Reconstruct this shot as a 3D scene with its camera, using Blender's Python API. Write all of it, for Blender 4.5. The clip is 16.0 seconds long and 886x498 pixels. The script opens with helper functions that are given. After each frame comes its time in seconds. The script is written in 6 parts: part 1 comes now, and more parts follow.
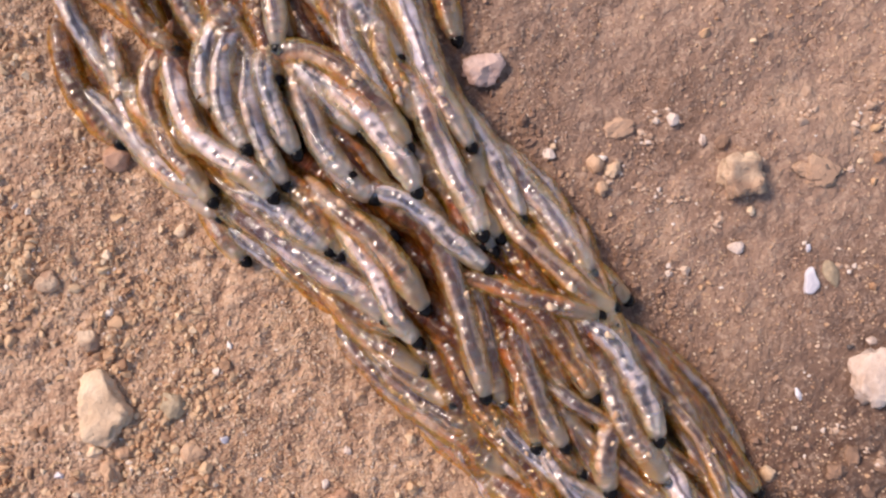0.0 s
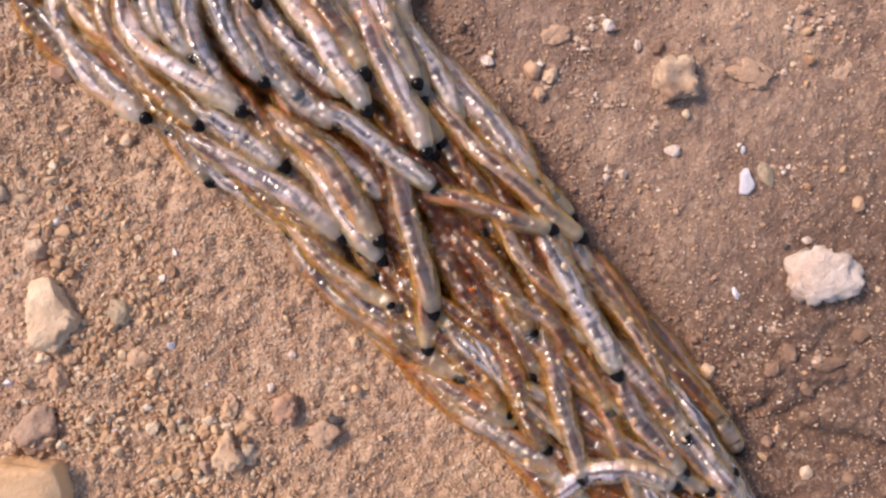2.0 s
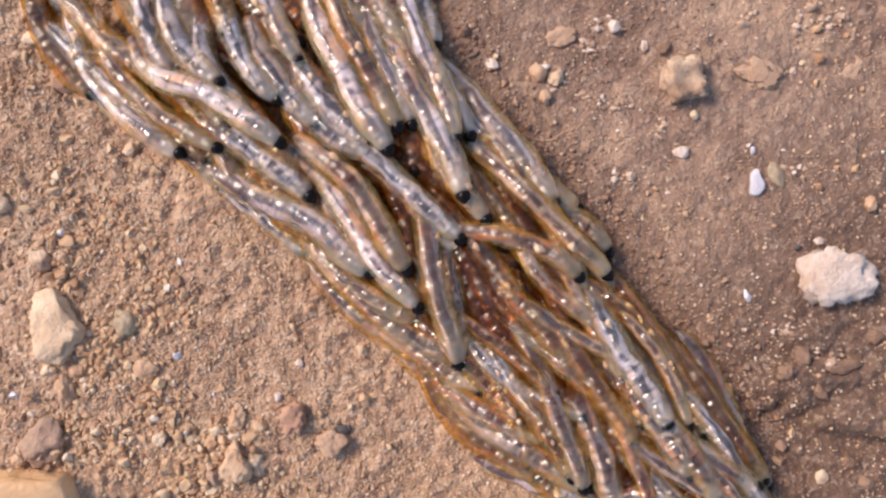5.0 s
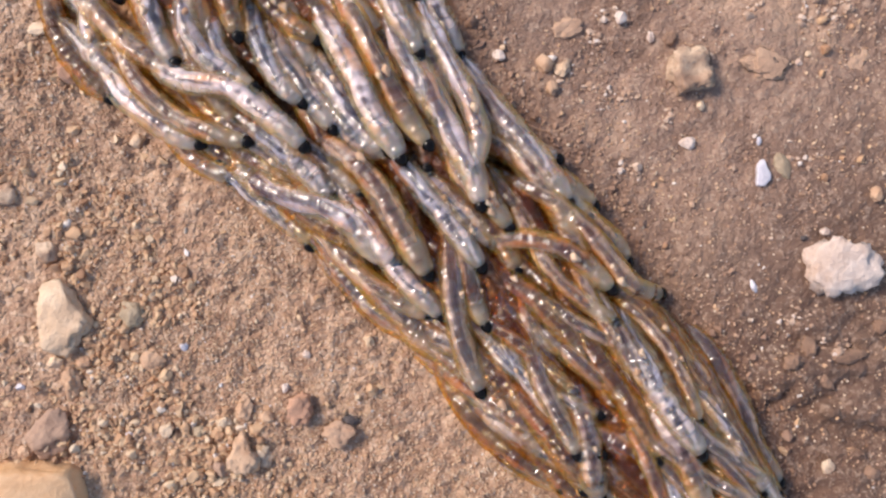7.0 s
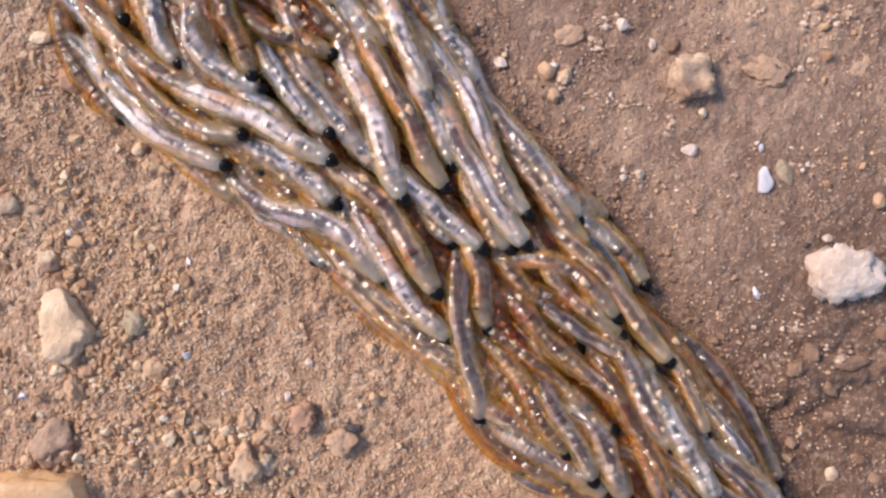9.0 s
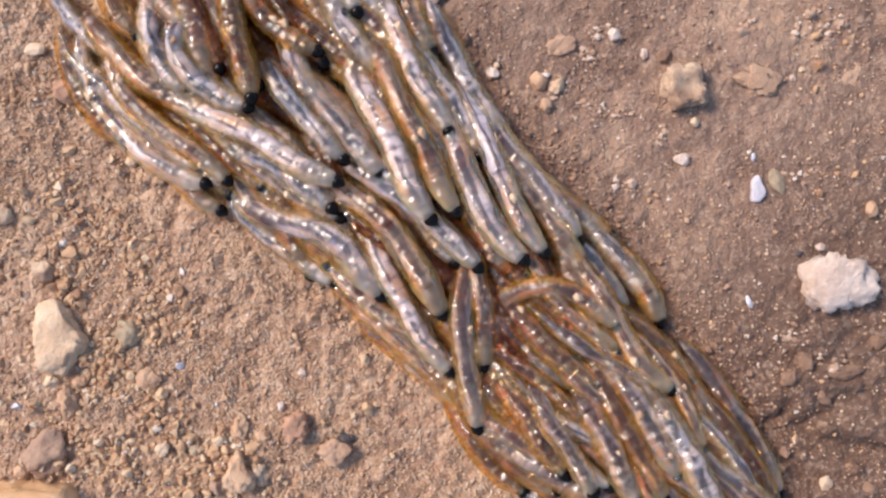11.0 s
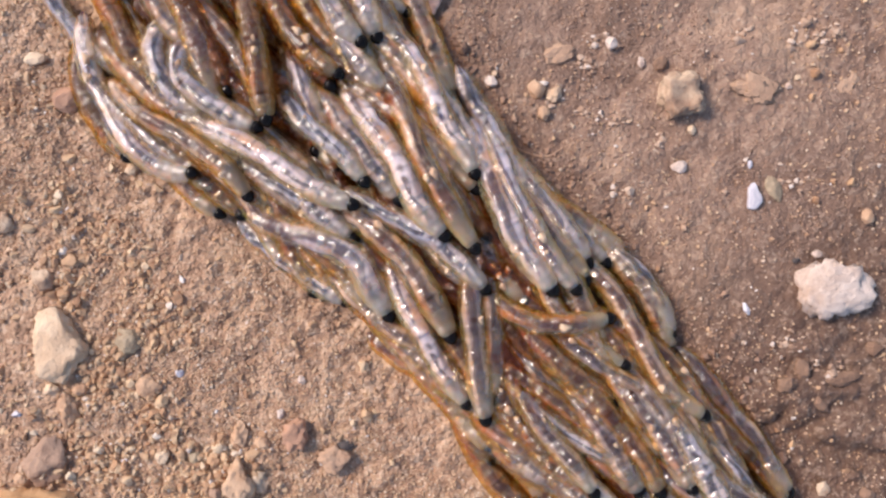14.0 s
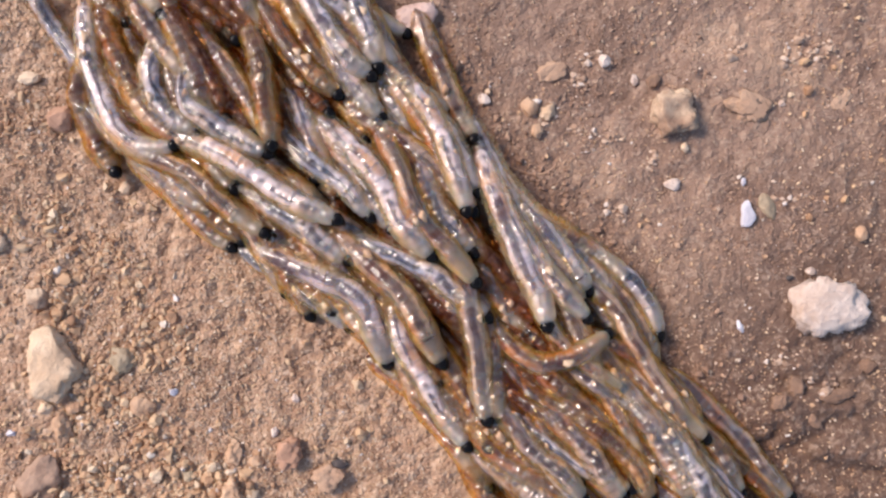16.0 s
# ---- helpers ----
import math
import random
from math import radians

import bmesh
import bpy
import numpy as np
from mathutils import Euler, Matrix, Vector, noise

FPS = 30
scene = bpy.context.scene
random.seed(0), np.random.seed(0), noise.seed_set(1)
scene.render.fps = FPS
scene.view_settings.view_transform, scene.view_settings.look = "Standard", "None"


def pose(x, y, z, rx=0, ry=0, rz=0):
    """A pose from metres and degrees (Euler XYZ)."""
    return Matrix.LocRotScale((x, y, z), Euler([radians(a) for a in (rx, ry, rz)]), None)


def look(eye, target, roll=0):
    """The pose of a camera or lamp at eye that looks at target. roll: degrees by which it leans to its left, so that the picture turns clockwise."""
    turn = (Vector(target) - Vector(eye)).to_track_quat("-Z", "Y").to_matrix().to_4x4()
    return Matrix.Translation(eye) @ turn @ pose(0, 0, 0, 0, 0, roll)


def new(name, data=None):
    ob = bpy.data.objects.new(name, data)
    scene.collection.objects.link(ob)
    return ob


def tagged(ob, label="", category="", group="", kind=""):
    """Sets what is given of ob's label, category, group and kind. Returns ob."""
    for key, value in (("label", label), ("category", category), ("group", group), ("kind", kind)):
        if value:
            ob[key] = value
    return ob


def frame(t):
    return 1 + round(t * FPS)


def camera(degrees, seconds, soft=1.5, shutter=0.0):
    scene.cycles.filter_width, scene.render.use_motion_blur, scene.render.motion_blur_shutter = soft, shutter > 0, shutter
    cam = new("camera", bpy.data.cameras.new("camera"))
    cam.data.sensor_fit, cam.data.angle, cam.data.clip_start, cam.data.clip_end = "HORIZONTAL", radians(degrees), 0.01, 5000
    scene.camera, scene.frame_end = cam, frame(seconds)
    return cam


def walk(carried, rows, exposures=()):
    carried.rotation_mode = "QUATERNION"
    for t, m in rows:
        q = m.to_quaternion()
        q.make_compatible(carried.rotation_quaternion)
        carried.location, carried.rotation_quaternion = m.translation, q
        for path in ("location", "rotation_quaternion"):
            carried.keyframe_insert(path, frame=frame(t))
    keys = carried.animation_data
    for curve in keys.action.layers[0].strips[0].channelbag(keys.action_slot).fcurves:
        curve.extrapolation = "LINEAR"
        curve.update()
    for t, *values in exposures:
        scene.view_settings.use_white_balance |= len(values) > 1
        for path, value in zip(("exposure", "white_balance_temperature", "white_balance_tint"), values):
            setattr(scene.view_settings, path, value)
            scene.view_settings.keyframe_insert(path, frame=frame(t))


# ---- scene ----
# A crowd of gnat larvae crawling over bare soil, seen from a hand's width above. Lengths in the things' own code are millimetres.
MM = 0.001
cam = camera(60, 16.0, soft=2.4)
walk(cam, [
    (0, pose(-0.00274, 0.00596, 0.04296, -0.378, -0.586, 1.577)),
    (0.5, pose(-0.00145, 0.00493, 0.04337, -0.047, -0.543, 1.545)),
    (1, pose(-0.00002, 0.00259, 0.04346, 0.182, -0.749, 1.192)),
    (1.5, pose(0.00100, 0.00174, 0.04355, 0.118, -0.686, 0.979)),
    (2, pose(0.00066, 0.00035, 0.04374, 0.054, -0.629, 0.831)),
    (2.5, pose(0.00065, 0.00035, 0.04348, -0.077, -0.663, 0.737)),
    (3, pose(0.00125, -0.00031, 0.04349, 0.278, -0.605, 0.655)),
    (3.5, pose(0.00169, 0.00004, 0.04358, 0.074, -0.666, 0.321)),
    (4, pose(0.00082, 0.00035, 0.04334, 0.499, -0.465, 0.515)),
    (4.2, pose(0.00075, 0.00062, 0.04324, 0.216, -0.085, 0.211)),
    (6.5, pose(0.00007, 0.00011, 0.04334, 0.310, -0.510, 0.023)),
    (7, pose(0.00000, 0.00000, 0.04330, 0.273, -0.458, -0.000)),
    (7.5, pose(-0.00002, 0.00004, 0.04334, 0.522, -0.453, -0.063)),
    (8, pose(-0.00021, -0.00012, 0.04338, 0.520, -0.579, -0.107)),
    (8.5, pose(-0.00040, 0.00029, 0.04345, 0.116, -0.508, -0.104)),
    (9, pose(-0.00008, 0.00041, 0.04327, 0.312, -0.398, -0.146)),
    (11.3, pose(0.00046, 0.00055, 0.04334, 0.892, -0.218, -0.289)),
    (11.5, pose(0.00014, 0.00058, 0.04334, 0.844, -0.334, -0.262)),
    (12, pose(0.00045, 0.00080, 0.04340, 0.623, -0.434, -0.311)),
    (12.5, pose(0.00086, 0.00091, 0.04338, 0.695, -0.376, -0.449)),
    (13, pose(0.00048, 0.00100, 0.04350, 0.720, -0.381, -0.434)),
    (13.5, pose(0.00026, 0.00103, 0.04349, 0.863, -0.339, -0.345)),
    (14, pose(0.00042, 0.00087, 0.04354, 0.990, -0.374, -0.390)),
    (14.5, pose(0.00060, 0.00095, 0.04356, 0.890, -0.281, -0.406)),
    (15, pose(0.00106, 0.00092, 0.04353, 0.837, -0.310, -0.480)),
    (15.5, pose(0.00105, 0.00135, 0.04379, 1.233, -0.259, -0.594)),
    (16, pose(0.00088, 0.00179, 0.04359, 1.127, -0.256, -0.516)),
], exposures=((0, 0.2, 7150, 21), (4, 0.2, 7050, 19), (7, 0.2, 6700, 15), (16, 0.2, 6700, 16)))

# ---- light: low sun from the side, open sky ----
SUN_TO = Vector((-0.80, 0.42, 0.78)).normalized()
world = bpy.data.worlds.new("world")
scene.world = world
world.use_nodes = True
sky = world.node_tree.nodes.new("ShaderNodeTexSky")
sky.sky_type, sky.sun_disc = "NISHITA", False
sky.sun_elevation = math.asin(SUN_TO.z)
sky.sun_rotation = math.atan2(SUN_TO.x, SUN_TO.y)
world.node_tree.links.new(sky.outputs[0], world.node_tree.nodes["Background"].inputs[0])
world.node_tree.nodes["Background"].inputs[1].default_value = 0.17
sun = new("sun", bpy.data.lights.new("sun", "SUN"))
sun.data.energy, sun.data.angle, sun.data.color = 3.5, radians(20), (1.0, 0.885, 0.77)
sun.matrix_world = look(SUN_TO, (0, 0, 0))


# ---- materials ----
class Nodes:
    """A small builder of node materials."""

    def __init__(self, name, **values):
        self.mat = bpy.data.materials.new(name)
        self.mat.use_nodes = True
        self.tree = self.mat.node_tree
        self.bsdf = self.tree.nodes["Principled BSDF"]
        for key, value in values.items():
            self.bsdf.inputs[key.replace("_", " ")].default_value = value

    def put(self, socket, value):
        if isinstance(value, bpy.types.NodeSocket):
            self.tree.links.new(value, socket)
        else:
            socket.default_value = value

    def math(self, op, a, b=0.0, clamp=False):
        node = self.tree.nodes.new("ShaderNodeMath")
        node.operation, node.use_clamp = op, clamp
        self.put(node.inputs[0], a)
        self.put(node.inputs[1], b)
        return node.outputs[0]

    def noise(self, vector, scale, detail=4.0, rough=0.6):
        node = self.tree.nodes.new("ShaderNodeTexNoise")
        self.put(node.inputs["Vector"], vector)
        node.inputs["Scale"].default_value, node.inputs["Detail"].default_value, node.inputs["Roughness"].default_value = scale, detail, rough
        return node.outputs["Fac"]

    def cells(self, vector, scale):
        """Broken crumbs: the distance from each one's middle and a tone of its own."""
        node = self.tree.nodes.new("ShaderNodeTexVoronoi")
        self.put(node.inputs["Vector"], vector)
        node.inputs["Scale"].default_value = scale
        tone = self.tree.nodes.new("ShaderNodeSeparateColor")
        self.tree.links.new(node.outputs["Color"], tone.inputs[0])
        return node.outputs["Distance"], tone.outputs[0]

    def steps(self, value, low, high):
        node = self.tree.nodes.new("ShaderNodeMapRange")
        node.interpolation_type = "SMOOTHSTEP"
        self.put(node.inputs[0], value)
        node.inputs[1].default_value, node.inputs[2].default_value = low, high
        return node.outputs[0]

    def mix(self, fac, a, b):
        node = self.tree.nodes.new("ShaderNodeMix")
        node.data_type = "RGBA"
        self.put(node.inputs[0], fac)
        self.put(node.inputs[6], a)
        self.put(node.inputs[7], b)
        return node.outputs[2]

    def ramp(self, value, *stops):
        node = self.tree.nodes.new("ShaderNodeValToRGB")
        self.put(node.inputs[0], value)
        while len(node.color_ramp.elements) < len(stops):
            node.color_ramp.elements.new(0.5)
        for el, (at, col) in zip(node.color_ramp.elements, stops):
            el.position, el.color = at, (*col, 1)
        return node.outputs[0]

    def bump(self, height, strength, distance):
        node = self.tree.nodes.new("ShaderNodeBump")
        self.put(node.inputs["Height"], height)
        node.inputs["Strength"].default_value, node.inputs["Distance"].default_value = strength, distance
        self.tree.links.new(node.outputs[0], self.bsdf.inputs["Normal"])

    def coords(self, spread=0.0):
        """Object coordinates; spread moves every object to its own stretch of the noise."""
        co = self.tree.nodes.new("ShaderNodeTexCoord").outputs["Object"]
        if not spread:
            return co
        info = self.tree.nodes.new("ShaderNodeObjectInfo")
        add = self.tree.nodes.new("ShaderNodeVectorMath")
        add.operation = "ADD"
        self.tree.links.new(co, add.inputs[0])
        self.put(add.inputs[1], self.math("MULTIPLY", info.outputs["Random"], spread))
        return add.outputs[0]


def rgb(r, g, b):
    return (r, g, b, 1)


def soil_material():
    n = Nodes("soil", Roughness=0.85)
    co = n.coords()
    broad = n.noise(co, 110, 5, 0.65)
    fine = n.noise(co, 900, 5, 0.7)
    grit = n.noise(co, 3600, 3, 0.7)
    tone = n.ramp(n.math("ADD", n.math("MULTIPLY", broad, 0.5), n.math("MULTIPLY", fine, 0.5)),
                  (0.34, (0.25, 0.14, 0.088)), (0.48, (0.46, 0.285, 0.185)), (0.62, (0.64, 0.44, 0.295)))
    xyz = n.tree.nodes.new("ShaderNodeSeparateXYZ")
    n.tree.links.new(co, xyz.inputs[0])
    # dry sandy soil on one side of the crowd, damp smooth mud on the other
    across = n.math("ADD", n.math("ADD", xyz.outputs[0], n.math("MULTIPLY", xyz.outputs[1], 0.75)), n.math("MULTIPLY", n.math("SUBTRACT", broad, 0.5), 0.012))
    # farther off the two kinds lie in wide patches
    away = n.tree.nodes.new("ShaderNodeVectorMath")
    away.operation = "LENGTH"
    n.tree.links.new(co, away.inputs[0])
    far = n.steps(away.outputs["Value"], 0.035, 0.11)
    patches = n.steps(n.noise(co, 9, 6, 0.6), 0.42, 0.58)
    mud = n.math("ADD", n.math("MULTIPLY", n.steps(across, -0.002, 0.010), n.math("SUBTRACT", 1.0, far)), n.math("MULTIPLY", patches, far))
    wet = n.steps(n.math("SUBTRACT", n.math("ADD", xyz.outputs[0], n.math("MULTIPLY", n.math("SUBTRACT", broad, 0.5), 0.02)), n.math("MULTIPLY", xyz.outputs[1], 1.2)), 0.005, 0.028)
    wet = n.math("ADD", n.math("MULTIPLY", wet, n.math("SUBTRACT", 1.0, far)), n.math("MULTIPLY", n.steps(n.noise(co, 14, 5, 0.6), 0.50, 0.66), far))
    damp = n.ramp(n.math("ADD", n.math("MULTIPLY", broad, 0.65), n.math("MULTIPLY", fine, 0.35)),
                  (0.36, (0.18, 0.104, 0.070)), (0.50, (0.31, 0.195, 0.137)), (0.64, (0.46, 0.30, 0.20)))
    damp = n.mix(n.math("MULTIPLY", wet, 0.8), damp, rgb(0.105, 0.054, 0.034))
    # a darker band of soil along the crowd's edge
    edge_band = n.math("MULTIPLY", n.steps(across, 0.005, 0.009), n.math("SUBTRACT", 1.0, n.steps(across, 0.010, 0.0185)))
    damp = n.mix(n.math("MULTIPLY", edge_band, 0.6), damp, rgb(0.145, 0.076, 0.047))
    col = n.mix(mud, tone, damp)
    col = n.mix(n.math("MULTIPLY", n.steps(grit, 0.58, 0.70), 0.55), col, rgb(0.55, 0.42, 0.31))
    # crumbs, bent out of their even shapes
    bent = n.tree.nodes.new("ShaderNodeVectorMath")
    bent.operation = "MULTIPLY_ADD"
    wobble = n.tree.nodes.new("ShaderNodeTexNoise")
    n.put(wobble.inputs["Vector"], co)
    wobble.inputs["Scale"].default_value = 2600
    n.tree.links.new(wobble.outputs["Color"], bent.inputs[0])
    bent.inputs[1].default_value = (0.00028, 0.00028, 0.00028)
    n.tree.links.new(co, bent.inputs[2])
    large, large_tone = n.cells(bent.outputs[0], 2300)
    small, small_tone = n.cells(bent.outputs[0], 5200)
    dryness = n.math("SUBTRACT", 1.0, n.math("MULTIPLY", mud, 0.62))
    tones = n.math("ADD", n.math("MULTIPLY", large_tone, 0.45), n.math("MULTIPLY", small_tone, 0.55))
    col = n.mix(n.math("MULTIPLY", n.steps(tones, 0.55, 0.95), n.math("MULTIPLY", dryness, 0.75)), col, rgb(0.66, 0.49, 0.36))
    col = n.mix(n.math("MULTIPLY", n.steps(n.math("SUBTRACT", 1.0, tones), 0.60, 0.95), n.math("MULTIPLY", dryness, 0.6)), col, rgb(0.20, 0.105, 0.06))
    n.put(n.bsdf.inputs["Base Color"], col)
    n.put(n.bsdf.inputs["Roughness"], n.math("SUBTRACT", 0.9, n.math("MULTIPLY", mud, 0.22)))
    relief = n.math("ADD", n.math("MULTIPLY", large, -0.7), n.math("MULTIPLY", small, -0.5))
    relief = n.math("MULTIPLY", n.math("ADD", relief, n.math("MULTIPLY", tones, 0.5)), dryness)
    n.bump(n.math("ADD", n.math("ADD", n.math("MULTIPLY", n.math("MULTIPLY", fine, 0.8), n.math("ADD", 0.45, n.math("MULTIPLY", dryness, 0.55))), n.math("MULTIPLY", grit, 0.5)), relief), 0.9, 0.00026)
    return n.mat


def grain_material(name, stops, rough=0.75):
    """Loose grains: each island has its own tone."""
    n = Nodes(name, Roughness=rough)
    geo = n.tree.nodes.new("ShaderNodeNewGeometry")
    fine = n.noise(n.coords(), 2500, 4, 0.7)
    col = n.ramp(geo.outputs["Random Per Island"], *stops)
    n.put(n.bsdf.inputs["Base Color"], n.mix(n.math("MULTIPLY", fine, 0.5), col, rgb(0.36, 0.21, 0.13)))
    n.bump(fine, 0.6, 0.0001)
    return n.mat


def stone_material(name, light, dark, rough=0.8, scale=900, dust=0.35):
    n = Nodes(name, Roughness=rough)
    co = n.coords(0.3)
    a, b = n.noise(co, scale, 6, 0.7), n.noise(co, scale * 0.3, 3)
    pits = n.noise(co, scale * 4, 3, 0.6)
    col = n.mix(n.steps(n.math("ADD", n.math("MULTIPLY", a, 0.5), n.math("MULTIPLY", b, 0.5)), 0.38, 0.62), rgb(*dark), rgb(*light))
    col = n.mix(n.math("MULTIPLY", n.steps(pits, 0.55, 0.75), dust), col, rgb(0.30, 0.17, 0.10))
    n.put(n.bsdf.inputs["Base Color"], col)
    n.bump(n.math("ADD", a, n.math("MULTIPLY", pits, 0.4)), 0.8, 0.0002)
    return n.mat


def body_coords(n):
    """The larva's own coordinates: from the head backwards, to the side, upwards."""
    own = n.tree.nodes.new("ShaderNodeAttribute")
    own.attribute_name = "body"
    own = own.outputs["Vector"]
    xyz = n.tree.nodes.new("ShaderNodeSeparateXYZ")
    n.tree.links.new(own, xyz.inputs[0])
    squeeze = n.tree.nodes.new("ShaderNodeVectorMath")
    squeeze.operation = "MULTIPLY"
    n.tree.links.new(own, squeeze.inputs[0])
    squeeze.inputs[1].default_value = (1.0, 0.4, 0.4)
    return own, xyz.outputs, squeeze.outputs[0]


def skin_material(name, milk, tint, milky, margin, shine=0.085, collar=0.28):
    """Wet clear skin and juice round the inner parts: faintly milky, yellow at the flanks, with a glossy film, ringed and wrinkled."""
    n = Nodes(name, Roughness=0.45, Specular_IOR_Level=0.0, Base_Color=rgb(*milk))
    own, xyz, across = body_coords(n)
    blot, wrinkle = n.noise(own, 650, 3), n.noise(across, 2300, 3, 0.65)
    leaning = n.math("MULTIPLY", n.math("SUBTRACT", n.noise(own, 260, 1), 0.5), 0.0013)
    flank = n.steps(n.math("ABSOLUTE", n.math("ADD", xyz[1], leaning)), 0.00026, 0.00060)
    neck = n.math("SUBTRACT", 1.0, n.steps(n.math("ADD", n.math("MODULO", n.math("ADD", xyz[0], 0.001), 0.031), n.math("MULTIPLY", blot, 0.0022)), 0.0018, 0.0046))
    n.put(n.bsdf.inputs["Base Color"], n.mix(n.math("MULTIPLY", neck, 0.6), n.mix(flank, rgb(*milk), rgb(*margin)), rgb(*[0.45 * m + 0.55 * c for m, c in zip(margin, (0.98, 0.79, 0.62))])))
    n.put(n.bsdf.inputs["Subsurface Weight"], 1.0)
    n.put(n.bsdf.inputs["Subsurface Radius"], (1.0, 0.8, 0.6))
    n.put(n.bsdf.inputs["Subsurface Scale"], 0.0006)
    rings = n.math("MULTIPLY", n.math("SINE", n.math("MULTIPLY", xyz[0], 7854.0)), 0.10)
    folds = n.math("MULTIPLY", n.math("SINE", n.math("ADD", n.math("MULTIPLY", xyz[0], 23562.0), n.math("MULTIPLY", n.noise(own, 700, 2), 9.0))), 0.042)
    height = n.math("ADD", n.math("ADD", n.math("MULTIPLY", n.noise(own, 1200, 2), 0.50), n.math("ADD", rings, folds)), n.math("ADD", n.math("MULTIPLY", wrinkle, 0.27), n.math("MULTIPLY", n.noise(own, 3400, 2), 0.06)))
    n.bump(height, 0.9, 0.00033)
    bumped = n.bsdf.inputs["Normal"].links[0].from_socket
    n.tree.links.remove(n.bsdf.inputs["Normal"].links[0])
    clear = n.tree.nodes.new("ShaderNodeBsdfTransparent")
    n.put(clear.inputs[0], n.mix(flank, rgb(*tint), rgb(*[c * 0.3 + 0.7 * m ** 0.45 for c, m in zip(tint, margin)])))
    both = n.tree.nodes.new("ShaderNodeMixShader")
    n.put(both.inputs[0], n.math("ADD", n.math("MULTIPLY", n.math("ADD", n.math("MULTIPLY", n.steps(blot, 0.35, 0.65), 1.2), n.math("MULTIPLY", flank, 1.1)), milky), n.math("MULTIPLY", neck, collar), True))
    n.tree.links.new(clear.outputs[0], both.inputs[1])
    n.tree.links.new(n.bsdf.outputs[0], both.inputs[2])
    film_on_it = n.tree.nodes.new("ShaderNodeBsdfGlossy")
    film_on_it.inputs["Roughness"].default_value = 0.13
    n.tree.links.new(bumped, film_on_it.inputs["Normal"])
    facing_it = n.tree.nodes.new("ShaderNodeLayerWeight")
    n.tree.links.new(bumped, facing_it.inputs["Normal"])
    gloss = n.math("ADD", shine, n.math("MULTIPLY", n.math("POWER", facing_it.outputs["Facing"], 4.0), 0.14))
    wet = n.tree.nodes.new("ShaderNodeMixShader")
    n.tree.links.new(gloss, wet.inputs[0])
    n.tree.links.new(both.outputs[0], wet.inputs[1])
    n.tree.links.new(film_on_it.outputs[0], wet.inputs[2])
    n.tree.links.new(wet.outputs[0], n.tree.nodes["Material Output"].inputs[0])
    return n.mat


def core_material(name, pale, cool, amber, gut, gut_share, amber_share, gut_wide=0.00024):
    """The inner parts: lilac-white fat with pale threads along it, amber juice, and the gut's dark blocks."""
    n = Nodes(name, Roughness=0.5, Specular_IOR_Level=0.1)
    own, xyz, across = body_coords(n)
    longer = n.tree.nodes.new("ShaderNodeVectorMath")
    longer.operation = "MULTIPLY"
    n.tree.links.new(own, longer.inputs[0])
    longer.inputs[1].default_value = (0.3, 1.0, 1.0)
    longer = longer.outputs[0]
    blot = n.noise(own, 800, 3)
    side = n.math("ADD", xyz[1], n.math("MULTIPLY", n.math("SUBTRACT", blot, 0.5), 0.0006))
    col = n.mix(n.steps(n.noise(longer, 900, 3), 0.38, 0.62), rgb(*pale), rgb(*cool))
    front = n.math("SUBTRACT", 1.0, n.steps(n.math("MODULO", n.math("ADD", xyz[0], 0.001), 0.031), 0.0018, 0.0048))
    col = n.mix(n.math("MULTIPLY", front, 0.6), col, rgb(*[0.5 * p + 0.5 * c for p, c in zip(pale, (0.85, 0.52, 0.22))]))
    col = n.mix(n.math("MULTIPLY", n.steps(n.math("ADD", n.noise(longer, 560, 2), n.math("MULTIPLY", front, 0.08)), 0.50, 0.62), amber_share), col, rgb(*amber))
    threads = n.steps(n.noise(longer, 2600, 2), 0.56, 0.68)
    col = n.mix(n.math("MULTIPLY", threads, 0.35), col, rgb(*[0.35 * p + 0.55 for p in pale]))
    # rings where the body folds: thin darker lines
    ring = n.steps(n.math("SINE", n.math("ADD", n.math("MULTIPLY", xyz[0], 7854.0), n.math("MULTIPLY", blot, 2.5))), 0.80, 0.97)
    col = n.mix(n.math("MULTIPLY", ring, 0.30), col, rgb(*[0.45 * p for p in cool]))
    # the gut winds from side to side and swells where it is full
    wind = n.math("MULTIPLY", n.math("SUBTRACT", n.noise(longer, 330, 2), 0.5), 0.0007)
    full = n.math("MULTIPLY", n.math("SUBTRACT", n.noise(longer, 620, 2), 0.5), 0.0008)
    away = n.math("SUBTRACT", n.math("ABSOLUTE", n.math("ADD", side, wind)), full)
    streak = n.math("SUBTRACT", 1.0, n.steps(away, gut_wide * 0.4, gut_wide * 1.15))
    blocks = n.math("MULTIPLY", n.math("SINE", n.math("ADD", n.math("MULTIPLY", xyz[0], 7854.0), n.math("MULTIPLY", n.noise(longer, 420, 2), 22.0))), 0.045)
    broken = n.steps(n.math("ADD", n.noise(longer, 640, 4, 0.7), blocks), 0.68 - gut_share * 0.25, 0.80 - gut_share * 0.25)
    col = n.mix(n.math("MULTIPLY", n.math("MULTIPLY", streak, broken), 0.92), col, rgb(*gut))
    n.put(n.bsdf.inputs["Base Color"], col)
    n.put(n.bsdf.inputs["Subsurface Weight"], 0.35)
    n.put(n.bsdf.inputs["Subsurface Radius"], (1.0, 0.8, 0.6))
    n.put(n.bsdf.inputs["Subsurface Scale"], 0.00012)
    n.bump(blot, 0.5, 0.0003)
    return n.mat


